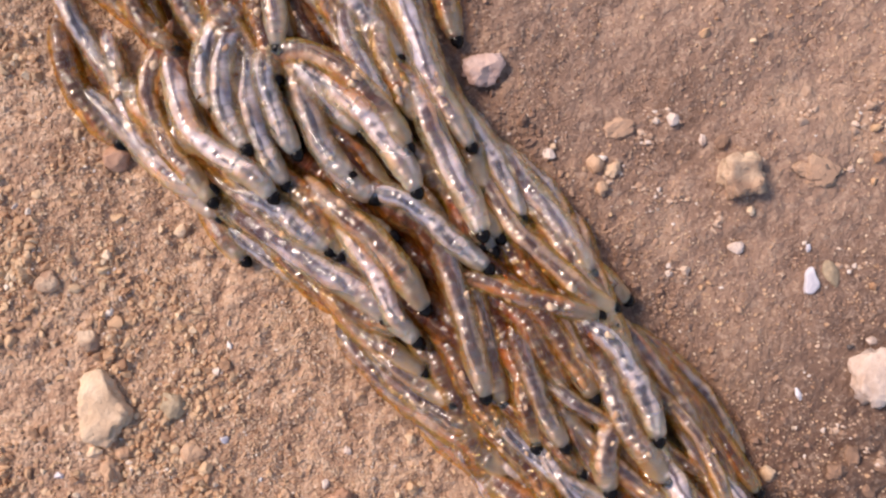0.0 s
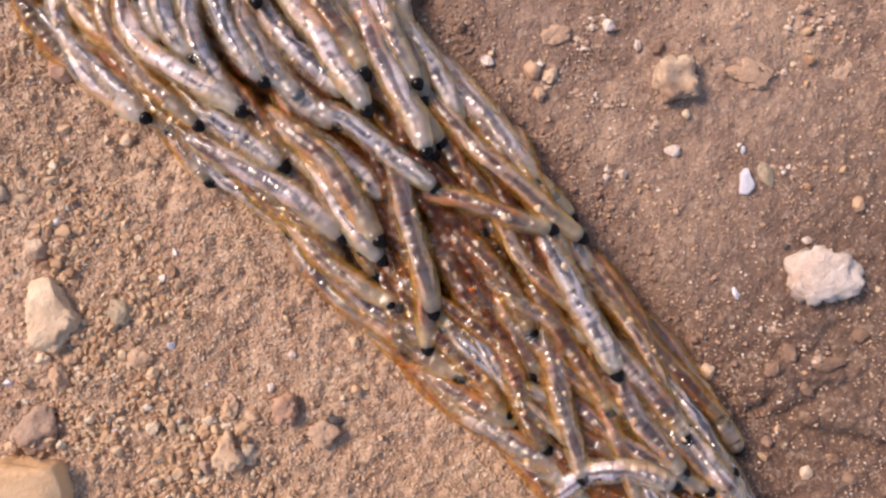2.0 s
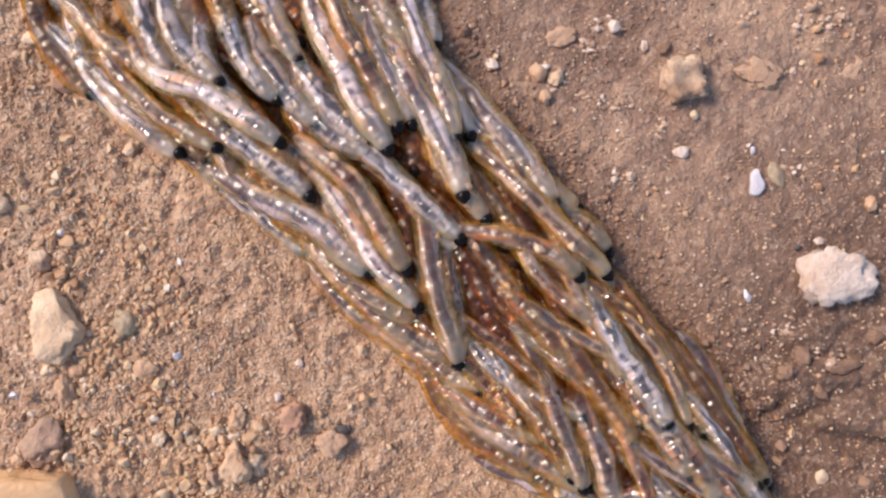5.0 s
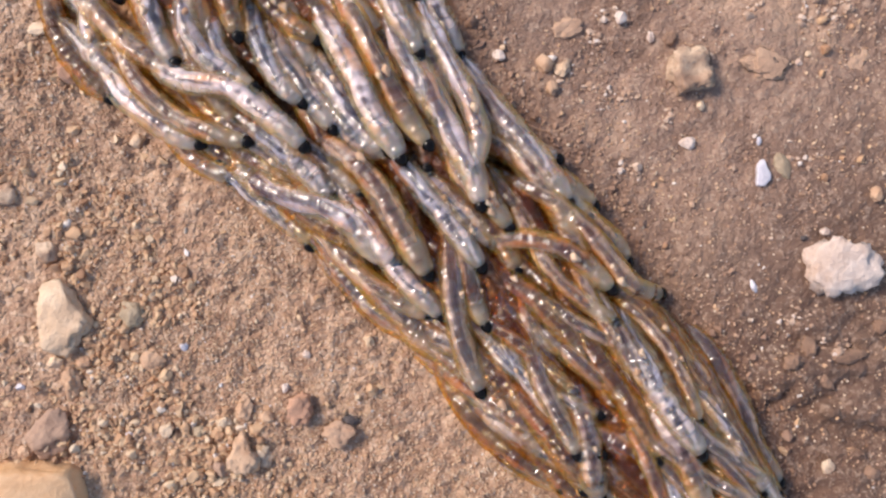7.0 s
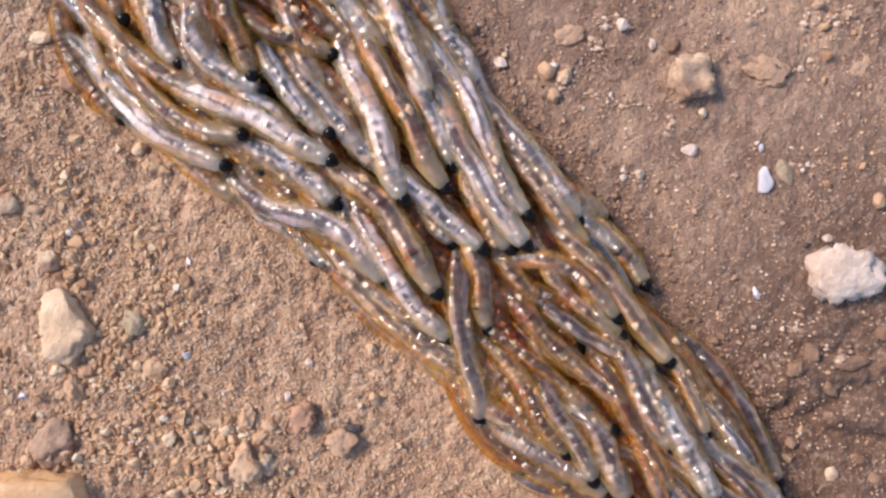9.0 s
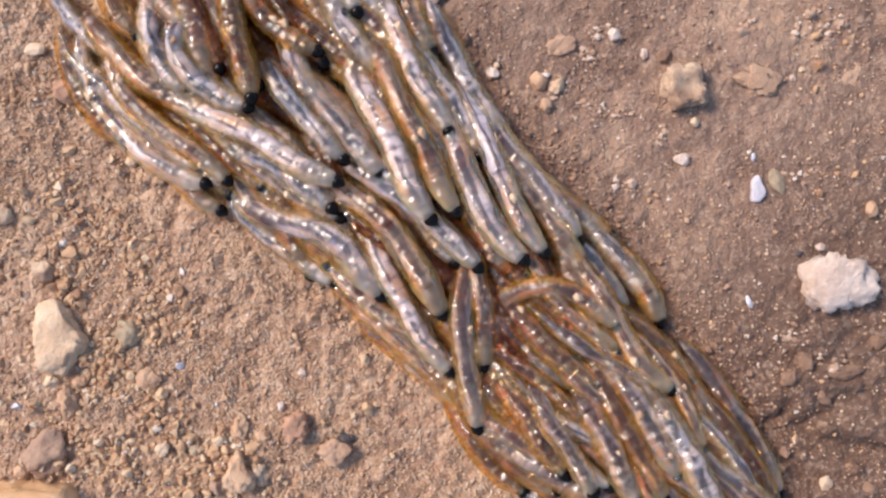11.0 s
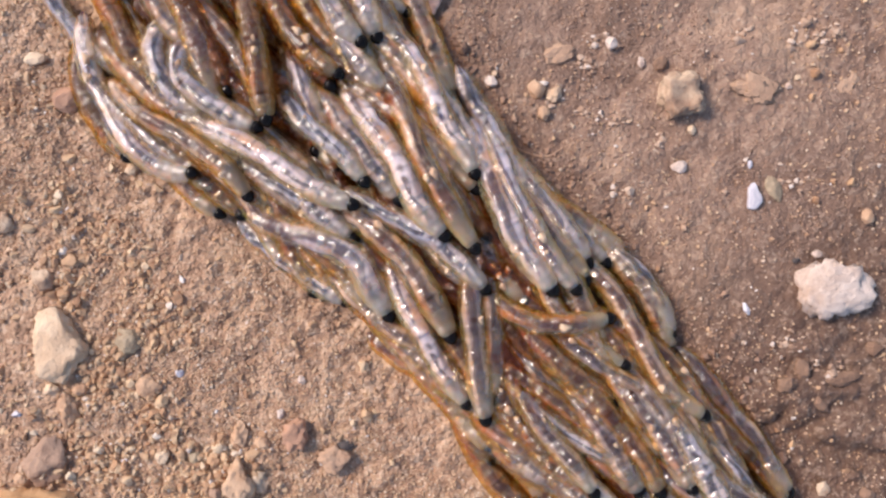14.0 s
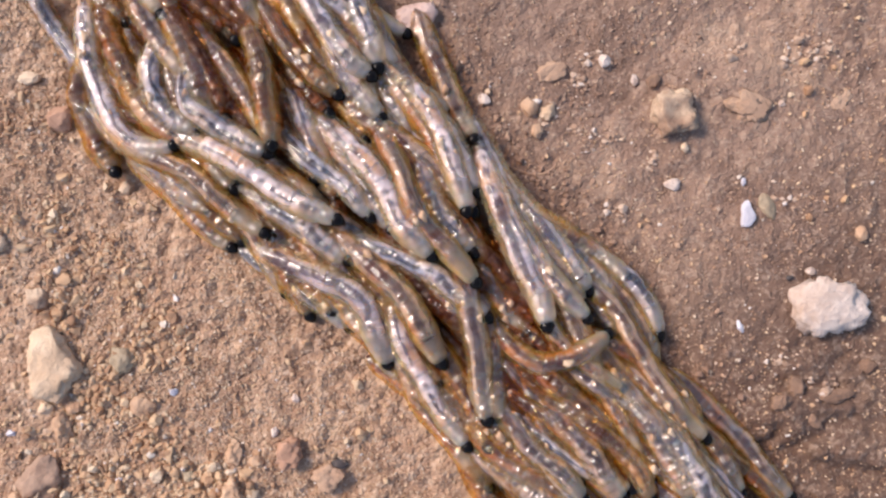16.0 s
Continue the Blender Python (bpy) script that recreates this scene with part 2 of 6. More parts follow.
SOIL = soil_material()
GRIT = grain_material("grit", ((0.0, (0.42, 0.25, 0.15)), (0.3, (0.54, 0.35, 0.21)), (0.75, (0.64, 0.47, 0.31)), (0.975, (0.72, 0.60, 0.46)), (1.0, (0.8, 0.78, 0.76))))
COARSE = grain_material("coarse_grit", ((0.0, (0.34, 0.185, 0.10)), (0.3, (0.52, 0.32, 0.18)), (0.75, (0.64, 0.45, 0.27)), (0.97, (0.74, 0.60, 0.42)), (1.0, (0.8, 0.78, 0.76))))
CRUMB = grain_material("crumb", ((0.0, (0.17, 0.10, 0.07)), (0.6, (0.28, 0.175, 0.125)), (1.0, (0.44, 0.29, 0.20))))
PALE_GRIT = grain_material("pale_grit", ((0.0, (0.36, 0.23, 0.155)), (0.45, (0.49, 0.345, 0.25)), (0.88, (0.64, 0.50, 0.39)), (1.0, (0.78, 0.75, 0.72))))
CREAM = stone_material("cream_stone", (0.74, 0.57, 0.40), (0.58, 0.40, 0.26), 0.7)
WHITE = stone_material("white_stone", (0.72, 0.60, 0.52), (0.52, 0.38, 0.30), 0.8, 1100, 0.25)
QUARTZ = stone_material("quartz", (0.66, 0.49, 0.43), (0.50, 0.33, 0.27), 0.4, 900, 0.2)
SHELL = stone_material("shell", (0.64, 0.62, 0.66), (0.54, 0.51, 0.55), 0.35, 400, 0.05)
BROWN = stone_material("brown_stone", (0.68, 0.52, 0.37), (0.33, 0.20, 0.13), 0.85)
ORANGE = stone_material("orange_stone", (0.60, 0.41, 0.27), (0.46, 0.27, 0.16), 0.75, 700)
MUDDY = stone_material("muddy_stone", (0.55, 0.365, 0.245), (0.40, 0.25, 0.165), 0.85, 800)
WARM = stone_material("warm_stone", (0.66, 0.45, 0.27), (0.55, 0.31, 0.15), 0.6, 350, 0.15)
CLOD = stone_material("clod", (0.31, 0.19, 0.125), (0.19, 0.11, 0.072), 0.85, 800)
PINK = stone_material("pink_stone", (0.52, 0.31, 0.21), (0.40, 0.22, 0.14), 0.75, 500)
GREYISH = stone_material("greyish_stone", (0.42, 0.28, 0.20), (0.29, 0.18, 0.125), 0.8)
OLIVE = stone_material("olive_stone", (0.42, 0.33, 0.22), (0.30, 0.22, 0.14), 0.5)
DARK = stone_material("dark_stone", (0.10, 0.08, 0.075), (0.05, 0.04, 0.04), 0.6)
PALE_SKIN = skin_material("pale_skin", (0.88, 0.79, 0.77), (1.0, 0.97, 0.94), 0.09, (0.94, 0.655, 0.37), 0.10, 0.20)
GREY_SKIN = skin_material("grey_skin", (0.80, 0.77, 0.80), (1.0, 0.975, 0.95), 0.065, (0.89, 0.63, 0.37), 0.10, 0.20)
GLASS_SKIN = skin_material("glass_skin", (0.78, 0.69, 0.64), (1.0, 0.95, 0.88), 0.06, (0.88, 0.52, 0.20), 0.085, 0.18)
CLEAR_SKIN = skin_material("clear_skin", (0.86, 0.68, 0.52), (1.0, 0.94, 0.84), 0.08, (0.93, 0.50, 0.13), 0.085, 0.20)
AMBER_SKIN = skin_material("amber_skin", (0.78, 0.52, 0.28), (1.0, 0.88, 0.66), 0.05, (0.84, 0.42, 0.07), 0.08, 0.12)
# brown skin darkened so that its colour stands for shade in the gaps
GAP_SHADE_SKIN = skin_material("gap_shade_skin", (0.36, 0.20, 0.10), (0.85, 0.58, 0.36), 0.05, (0.46, 0.19, 0.04), 0.035, 0.05)
PALE_CORE = core_material("pale_core", (0.80, 0.71, 0.74), (0.52, 0.49, 0.61), (0.60, 0.29, 0.08), (0.060, 0.028, 0.036), 1.45, 0.75)
GREY_CORE = core_material("grey_core", (0.62, 0.58, 0.64), (0.31, 0.32, 0.43), (0.46, 0.25, 0.08), (0.028, 0.017, 0.024), 1.5, 0.6)
GLASS_CORE = core_material("glass_core", (0.58, 0.48, 0.46), (0.26, 0.21, 0.245), (0.34, 0.125, 0.025), (0.040, 0.013, 0.011), 1.45, 0.8, 0.00034)
CLEAR_CORE = core_material("clear_core", (0.60, 0.43, 0.35), (0.36, 0.265, 0.265), (0.40, 0.135, 0.02), (0.060, 0.015, 0.009), 1.45, 0.85, 0.00034)
AMBER_CORE = core_material("amber_core", (0.34, 0.19, 0.105), (0.22, 0.13, 0.105), (0.31, 0.095, 0.013), (0.048, 0.013, 0.007), 1.5, 0.9, 0.00034)
# its core, with the same shade put into the colours
GAP_SHADE_CORE = core_material("gap_shade_core", (0.080, 0.034, 0.018), (0.085, 0.048, 0.038), (0.07, 0.024, 0.006), (0.018, 0.007, 0.005), 0.9, 0.8)
n = Nodes("head_shell", Roughness=0.16, Specular_IOR_Level=0.16, Base_Color=rgb(0.006, 0.005, 0.005))
n.bump(n.noise(n.coords(0.5), 4000, 3), 0.3, 0.00008)
HEAD = n.mat


# ---- shapes ----
LATTICE = {seed: np.random.RandomState(seed).rand(64, 64) for seed in range(3, 16)}


def smooth_noise(x, y, seed, cell):
    """Value noise over arrays of millimetres."""
    g = LATTICE[seed]
    u, v = x / cell, y / cell
    i, j = np.floor(u).astype(int), np.floor(v).astype(int)
    a, b = u - i, v - j
    a, b = a * a * (3 - 2 * a), b * b * (3 - 2 * b)
    at = lambda p, q: g[p % 64, q % 64]
    return (at(i, j) * (1 - a) + at(i + 1, j) * a) * (1 - b) + (at(i, j + 1) * (1 - a) + at(i + 1, j + 1) * a) * b - 0.5


def ground_height(x, y):
    """Millimetres above the mean ground."""
    x, y = np.asarray(x, float), np.asarray(y, float)
    mud = np.clip((x + 0.75 * y + 2) / 10, 0, 1)
    rough = 0.55 * smooth_noise(x, y, 3, 6.0) + 0.30 * smooth_noise(x, y, 4, 2.1)
    grain = 0.26 * smooth_noise(x, y, 5, 0.9) + 0.26 * smooth_noise(x, y, 6, 0.42) * (0.5 + 1.2 * np.clip(smooth_noise(x, y, 10, 5.0) + 0.5, 0, 1))
    # a torn ledge in the mud
    off = y + 8.7 + 0.10 * (x - 20) + 1.8 * smooth_noise(x, y, 8, 1.9) + 1.1 * smooth_noise(x, y, 11, 0.8)
    ledge = (0.5 - 0.5 * np.tanh(off / 0.30)) * np.exp(-np.clip(-off, 0, None) / 1.9) * np.clip((x - 16.5) / 2.0, 0, 1)
    # small ridges of torn mud below it
    torn = np.clip((x - 1.2 * y - 22) / 6, 0, 1)
    lumps = torn * (0.55 * smooth_noise(x * 0.6, y * 1.5, 13, 0.9) + 0.30 * smooth_noise(x, y * 1.3, 14, 0.45))
    crust = mud * (0.17 * smooth_noise(x, y, 15, 1.3) + 0.17 * smooth_noise(x, y, 7, 0.5))
    return rough * 0.8 + crust + grain * (1 - 0.62 * mud) - 0.9 * ledge + 0.8 * lumps


def mesh_from(name, verts, faces, mat, smooth=True):
    me = bpy.data.meshes.new(name)
    me.from_pydata(verts, [], faces)
    me.materials.append(mat)
    me.polygons.foreach_set("use_smooth", [smooth] * len(me.polygons))
    me.update()
    return me


def steps_out(fine, reach, pitch):
    """Even steps in the middle, then growing ones as far as the horizon."""
    inner = list(np.arange(-fine, fine + 1e-6, pitch))
    out, step, at = [], pitch, fine
    while at < reach:
        step *= 1.5
        at += step
        out.append(at)
    return np.array([-v for v in reversed(out)] + inner + out)


def build_ground():
    xs, ys = steps_out(31, 60000, 0.17), steps_out(21, 60000, 0.17)
    x, y = np.meshgrid(xs, ys)
    z = ground_height(x, y) * np.clip((60 - np.hypot(x, y)) / 20, 0, 1)
    verts = np.stack([x, y, z], -1).reshape(-1, 3) * MM
    w, h = len(xs), len(ys)
    faces = [(r * w + c, r * w + c + 1, (r + 1) * w + c + 1, (r + 1) * w + c) for r in range(h - 1) for c in range(w - 1)]
    ob = new("ground", mesh_from("ground", verts.tolist(), faces, SOIL))
    tagged(ob, "reddish-brown bare soil, sandy and dry or smooth and damp", "ground", kind="structure")


def ball(levels):
    bm = bmesh.new()
    bmesh.ops.create_icosphere(bm, subdivisions=levels, radius=1.0)
    bm.verts.ensure_lookup_table()
    v = np.array([p.co[:] for p in bm.verts])
    f = [[p.index for p in q.verts] for q in bm.faces]
    bm.free()
    return v, np.array(f)


BALL_1, BALL_2, BALL_4 = ball(1), ball(2), ball(4)
def lumpy(v, seed, amount):
    """Unit-ball points pushed in and out by broad and fine noise."""
    out = np.empty_like(v)
    for k, p in enumerate(v):
        p = Vector(p)
        q = p * 1.3 + Vector((seed * 7.1, seed * 3.3, seed * 1.7))
        s = 1 + amount * (noise.noise(q) + 0.5 * noise.noise(q * 2.7) + 0.25 * noise.noise(q * 6.1))
        out[k] = p * s
    return out


def faceted(v, seed, cuts, depth):
    """Chips flat faces off a ball of points."""
    rnd = random.Random(seed)
    v = v.copy()
    for _ in range(cuts):
        d = Vector((rnd.uniform(-1, 1), rnd.uniform(-1, 1), rnd.uniform(-0.5, 1))).normalized()
        over = v @ np.array(d) - rnd.uniform(depth, depth + 0.25)
        v -= np.clip(over, 0, None)[:, None] * np.array(d) * 0.92
    return v


def stone(name, label, x, y, wide, deep, high, mat, seed, turn=0, cuts=7, amount=0.22, sunk=0.3, category="stone", outline=(), hollow=0.0):
    """A single stone on the soil; its size in millimetres. outline: how far it reaches at even angles round it."""
    v = faceted(BALL_4[0], seed, cuts, 0.62)
    if outline:
        v = BALL_4[0].copy()
        flat = np.clip(np.hypot(v[:, 0], v[:, 1]), 1e-6, None)
        turn_at = np.arctan2(v[:, 1], v[:, 0]) / (2 * np.pi) * len(outline)
        reach = np.interp(turn_at, range(len(outline) + 1), [*outline, outline[0]], period=len(outline))
        v[:, :2] *= (reach / max(outline) * flat ** 0.38 / flat)[:, None]
        v[:, 2] = np.sign(v[:, 2]) * np.abs(v[:, 2]) ** 0.55 * (1 - hollow * np.exp(-(np.hypot(v[:, 0] - 0.1, v[:, 1]) / 0.42) ** 2))
        chips = [1 + amount * noise.noise(Vector(p) * 2.6 + Vector((seed, 0, 0))) + 0.5 * amount * noise.noise(Vector(p) * 6 + Vector((0, seed, 0))) + 0.3 * amount * noise.noise(Vector(p) * 14) for p in v]
        v = faceted(v * np.array(chips)[:, None], seed, 0 if hollow else 4, 0.86)
    else:
        v = lumpy(v, seed, amount)
    v = (v - (v.max(0) + v.min(0)) / 2) / (v.max(0) - v.min(0)) * [wide, deep, high]
    v[:, 2] += high * (0.5 - sunk)
    ob = new(name, mesh_from(name, (v * MM).tolist(), BALL_4[1].tolist(), mat))
    z = float(ground_height(x, y))
    ob.matrix_world = pose(x * MM, y * MM, z * MM, 0, 0, turn)
    if len(label.split()) < 4:
        label += " on bare soil"
    return tagged(ob, label, category, "loose stones")


def in_polygon(x, y):
    """Whether a place lies under the crowd, by its two edges."""
    return edge_side(LEFT, x, y) > 0.3 and edge_side(RIGHT, x, y) < -0.3


LEFT = [(-22.7, 20.6), (-19.8, 14.2), (-18.1, 9.8), (-16.3, 6.6), (-11.9, 3.7), (-7.4, 0.2), (-3.9, -3.6), (0.5, -6.5), (1.8, -9.3), (6.0, -12.8), (10.4, -17.6)]
RIGHT = [(-4.3, 20.7), (-0.9, 14.3), (1.8, 10.1), (6.8, 5.5), (10.8, -0.1), (13.0, -3.6), (16.8, -8.1), (19.2, -13.5), (21.6, -17.7)]


def edge_side(line, x, y):
    """Signed distance from an edge of the crowd: positive to the left of its run."""
    best, sign = 1e9, 1
    for (ax, ay), (bx, by) in zip(line, line[1:]):
        dx, dy = bx - ax, by - ay
        k = min(1, max(0, ((x - ax) * dx + (y - ay) * dy) / (dx * dx + dy * dy)))
        far = math.hypot(x - ax - k * dx, y - ay - k * dy)
        if far < best:
            best, sign = far, 1 if dx * (y - ay) - dy * (x - ax) > 0 else -1
    return best * sign


def hump(x, y):
    """Height of the heap of larvae above the soil."""
    a, b = edge_side(LEFT, x, y), -edge_side(RIGHT, x, y)
    if a <= 0 or b <= 0:
        return 0.0
    u = (a - b) / (a + b)
    return 3.4 * math.sqrt(max(0, 1 - u * u))


def scatter(name, label, count, seed, place, size, shape=BALL_1, mat=None, rise=0.15):
    """Uncountable loose grains as one object."""
    rnd = random.Random(seed)
    bv, bf = shape
    verts, faces = [], []
    lumps = [lumpy(faceted(bv, s, 8, 0.42), s + 50, 0.30) for s in range(12)]
    while count > 0:
        x, y = rnd.uniform(-31, 31), rnd.uniform(-20, 22)
        if rnd.random() > place(x, y):
            continue
        count -= 1
        r = size(rnd)
        turn = Euler((rnd.uniform(0, 6), rnd.uniform(0, 6), rnd.uniform(0, 6))).to_matrix()
        v = lumps[rnd.randrange(12)] * [r, r * rnd.uniform(0.6, 1), r * rnd.uniform(0.5, 0.9)] @ np.array(turn).T
        v += [x, y, float(ground_height(x, y)) + r * rise]
        faces.append(bf + len(verts) * len(bv))
        verts.append(v)
    ob = new(name, mesh_from(name, (np.concatenate(verts) * MM).tolist(), np.concatenate(faces).tolist(), mat or GRIT, False))
    tagged(ob, label, "gravel", kind="stuff")


# ---- larvae ----
BEATS = (0, 0.5, 1, 1.5, 2, 3, 3.5, 4, 4.8, 5.7, 6.5, 7, 8, 9, 9.8, 10.7, 11.5, 12.5, 13, 14, 15, 16)
SEGMENTS = 13
MOVES = []
RIDERS = random.Random(11)
SKINS = {"pale": (PALE_SKIN, PALE_CORE), "grey": (GREY_SKIN, GREY_CORE), "glass": (GLASS_SKIN, GLASS_CORE), "clear": (CLEAR_SKIN, CLEAR_CORE), "amber": (AMBER_SKIN, AMBER_CORE), "brown": (GAP_SHADE_SKIN, GAP_SHADE_CORE)}
LABELS = {"pale": "pale translucent wet larva with a dark gut line and black head",
          "grey": "grey translucent glossy larva with dark gut and black head",
          "glass": "narrow glassy grey-brown larva with dark red gut",
          "clear": "glassy amber-edged wet larva with a dark red gut",
          "amber": "amber-brown translucent wet larva with a black head",
          "brown": "brown translucent larva lying beneath others, darkened for the gaps' shade"}


def barrel(name, mats, front, back, at, variant):
    """One ring of a larva's body, at the given place from the head: a skin with radii at its two ends, and the core inside."""
    verts, faces, body, slots = [], [], [], []
    for layer, (inner, high) in enumerate(((1.0, 0.0), ({0: 0.46, 1: 0.60, 2: 0.68}.get(at, 0.72), -0.04))):
        start = len(verts)
        around, half = (20, 14)[layer], (0.47, 0.56)[layer]
        ends = ((-1, -0.8, -0.5, -0.2, 0.2, 0.5, 0.8, 1), (-1, -0.6, -0.2, 0.2, 0.6, 1))[layer]
        along = len(ends) - 1
        for i, u in enumerate(ends):
            # each ring tucks its narrower rear under the one behind it, and swells a little in the middle
            shut = (1 + 0.018 * u) * (1.03 - 0.055 * u ** 4)
            if at == SEGMENTS - 1 and u < 0:
                shut *= math.sqrt(max(0.03, 1 - (u / 1.02) ** 2))
            if at == 0 and u > 0.1:
                shut *= 1 - 0.34 * ((u - 0.1) / 0.9) ** 2
            r = shut * (back + (front - back) * (u + 1) / 2) * inner
            for k in range(around):
                a = 2 * math.pi * k / around
                p = (at * 0.8 - u * half + variant * 31, math.cos(a), math.sin(a))
                w = 1 + 0.15 * noise.noise((p[0] * 0.7, p[1] * 1.1, p[2] * 1.1)) + 0.035 * noise.noise((p[0] * 3, p[1] * 2, p[2] * 2))
                if layer:
                    w *= 0.92 + 0.45 * noise.noise((p[0] * 0.9 + 40, p[1] * 0.8, p[2] * 0.8))
                lean = layer * 0.2 * noise.noise((p[0] * 0.22, 3.1, variant))
                x, y, z = u * half, math.cos(a) * r * w * 0.72 + lean, math.sin(a) * r * w * 0.62 + high
                verts.append((x * MM, y * MM, z * MM))
                body += [p[0] * MM, (y - lean) * MM, (z + variant * 5) * MM]
        for i in range(along):
            for k in range(around):
                p, q = start + i * around + k, start + i * around + (k + 1) % around
                faces.append((p, q, q + around, p + around))
                slots.append(layer)
        if layer:
            faces += [tuple(start + k for k in range(around))[::-1], tuple(start + along * around + k for k in range(around))]
            slots += [1, 1]
    me = mesh_from(name, verts, faces, mats[0])
    me.materials.append(mats[1])
    me.polygons.foreach_set("material_index", slots)
    me.attributes.new("body", "FLOAT_VECTOR", "POINT").data.foreach_set("vector", body)
    return me


def head_mesh():
    """A rounded capsule with a narrower mouth and two jaws in front."""
    v = BALL_2[0].copy()
    v[:, 0] *= np.where(v[:, 0] > 0, 1.05, 1.1)
    v[:, 1:] *= (1 - 0.34 * np.clip(v[:, 0], 0, 1) ** 1.3)[:, None]
    v[:, 2] *= 0.85
    verts, faces = list(v * 0.43), BALL_2[1].tolist()
    for s in (-1, 1):
        b = len(verts)
        verts += [np.array(p) * 0.36 for p in ((0.9, s * 0.1, -0.35), (0.9, s * 0.5, -0.35), (0.9, s * 0.3, 0.1), (1.35, s * 0.12, -0.25))]
        faces += [(b, b + 1, b + 3), (b + 1, b + 2, b + 3), (b + 2, b, b + 3), (b, b + 2, b + 1)]
    return mesh_from("head", [tuple(p * MM) for p in verts], faces, HEAD)


HEAD_MESH = head_mesh()
VARIANTS = 6
RINGS = {}
GIRTHS = [0.60, 0.82, 0.97] + [1.0] * (SEGMENTS - 5) + [0.95, 0.80, 0.42]
for skin, mat in SKINS.items():
    for v in range(VARIANTS):
        RINGS[skin, v] = [barrel("body_segment", mat, GIRTHS[k], GIRTHS[k + 1], k, v + list(SKINS).index(skin) * 7) for k in range(SEGMENTS)]


def spine(points, length, count):
    """Even points along a smooth line from the head backwards, carried on past its end."""
    p = [Vector(q) for q in points]
    line = [p[0]]
    for i in range(len(p) - 1):
        a, b, c, d = p[max(i - 1, 0)], p[i], p[i + 1], p[min(i + 2, len(p) - 1)]
        for k in range(1, 7):
            s = k / 6
            line.append(0.5 * (2 * b + (c - a) * s + (2 * a - 5 * b + 4 * c - d) * s * s + (3 * b - a - 3 * c + d) * s ** 3))
    line.append(line[-1] + (line[-1] - line[-3]).normalized() * length)
    out, left, i, at = [line[0]], length / count, 0, line[0]
    while len(out) <= count:
        gap = (line[i + 1] - at).length
        if gap >= left:
            at = at + (line[i + 1] - at) * (left / gap)
            out.append(at)
            left = length / count
        else:
            left, i, at = left - gap, i + 1, line[i + 1]
    return out


def larva(length, layer, skin, seen, strays=(), girth=1.0, gritty=0.75):
    """A larva by its lines from head to tail at some times (millimetres); it creeps on along itself before and after them.
    strays: by how much the head leaves the even way between those times. layer: 0 on the soil to 1 on top of the heap."""
    girth *= random.uniform(0.84, 1.08)
    count = SEGMENTS
    lines = [(row[0], spine(row[1:], length, count)) for row in seen]
    wave, sway = random.uniform(0, 6.28), random.uniform(0.10, 0.16)

    off_way = sorted([(row[0], 0, 0) for row in seen] + list(strays))

    def stray(t):
        times = [row[0] for row in off_way]
        return Vector((np.interp(t, times, [row[1] for row in off_way]), np.interp(t, times, [row[2] for row in off_way])))

    def at(t):
        """Points from head to tail, and how deep it has dived."""
        if t <= lines[0][0] or t >= lines[-1][0]:
            base_t, pts = lines[0] if t <= lines[0][0] else lines[-1]
            ahead = (pts[0] - pts[count // 2]).normalized()
            return [p + ahead * (t - base_t) * 0.45 for p in pts], min(1.0, abs(t - base_t) * 0.4)
        for (ta, a), (tb, b) in zip(lines, lines[1:]):
            if ta <= t <= tb:
                k = (t - ta) / (tb - ta)
                push = stray(t)
                return [p.lerp(q, k) + push * max(0.25, 1 - 0.75 * i / count) for i, (p, q) in enumerate(zip(a, b))], 0.0

    root = new("larva")
    tagged(root, LABELS[skin], "larva", "crowd of crawling larvae")
    parts = []
    pitch = length / count
    for k in range(count):
        me = RINGS[skin, int(wave * 10) % VARIANTS][k]
        ob = new("body_segment", me)
        ob.scale = (pitch / 0.80, girth, girth)
        parts.append(ob)
    head = new("head", HEAD_MESH)
    head["label"] = "glossy black head capsule"
    head.scale = (0.55 + girth * 0.38,) * 3
    parts.append(head)
    for ob in parts:
        ob.parent = root
    rows, root_rows = [[] for _ in parts], []
    ridden = RIDERS.random() < gritty and layer > 0.55
    picks = [RIDERS.randrange(2, count - 2) for _ in range(RIDERS.choice([1, 1, 2, 3, 4]))] if ridden else []
    grain_rows = [[] for _ in picks]
    offsets = [RIDERS.uniform(-0.4, 0.4) for _ in picks]
    for t in BEATS:
        flat, dive = at(t)
        pts = []
        for k, p in enumerate(flat):
            tail = max(0.0, (k / count - 0.55) / 0.45)
            up = 0.62 + hump(p.x, p.y) * 0.8 * layer * (1 - 0.40 * tail - 0.35 * tail ** 3) - 0.7 * dive * min(1, layer * 2)
            up += 0.07 * math.sin(k * 1.3 + wave + t * 1.1)
            pts.append(Vector((p.x, p.y, max(0.5, up) + float(ground_height(p.x, p.y)) * 0.5)))
        base = Vector((pts[count // 2].x, pts[count // 2].y, 0))
        root_rows.append((t, Matrix.Translation(base * MM)))
        for k in range(count):
            ahead = (pts[k] - pts[k + 1]).normalized()
            swell = (pts[k] + pts[k + 1]) / 2 - base - ahead * 0.05
            rows[k].append((t, Matrix.Translation(swell * MM) @ facing(ahead)))
        ahead = (pts[0] - pts[1]).normalized()
        tip = pts[0] + ahead * 0.15 - base
        rows[-1].append((t, Matrix.Translation(tip * MM) @ facing(ahead)))
        for rows_g, k, off in zip(grain_rows, picks, offsets):
            ahead = (pts[k] - pts[k + 1]).normalized()
            side = Vector((-ahead.y, ahead.x, 0))
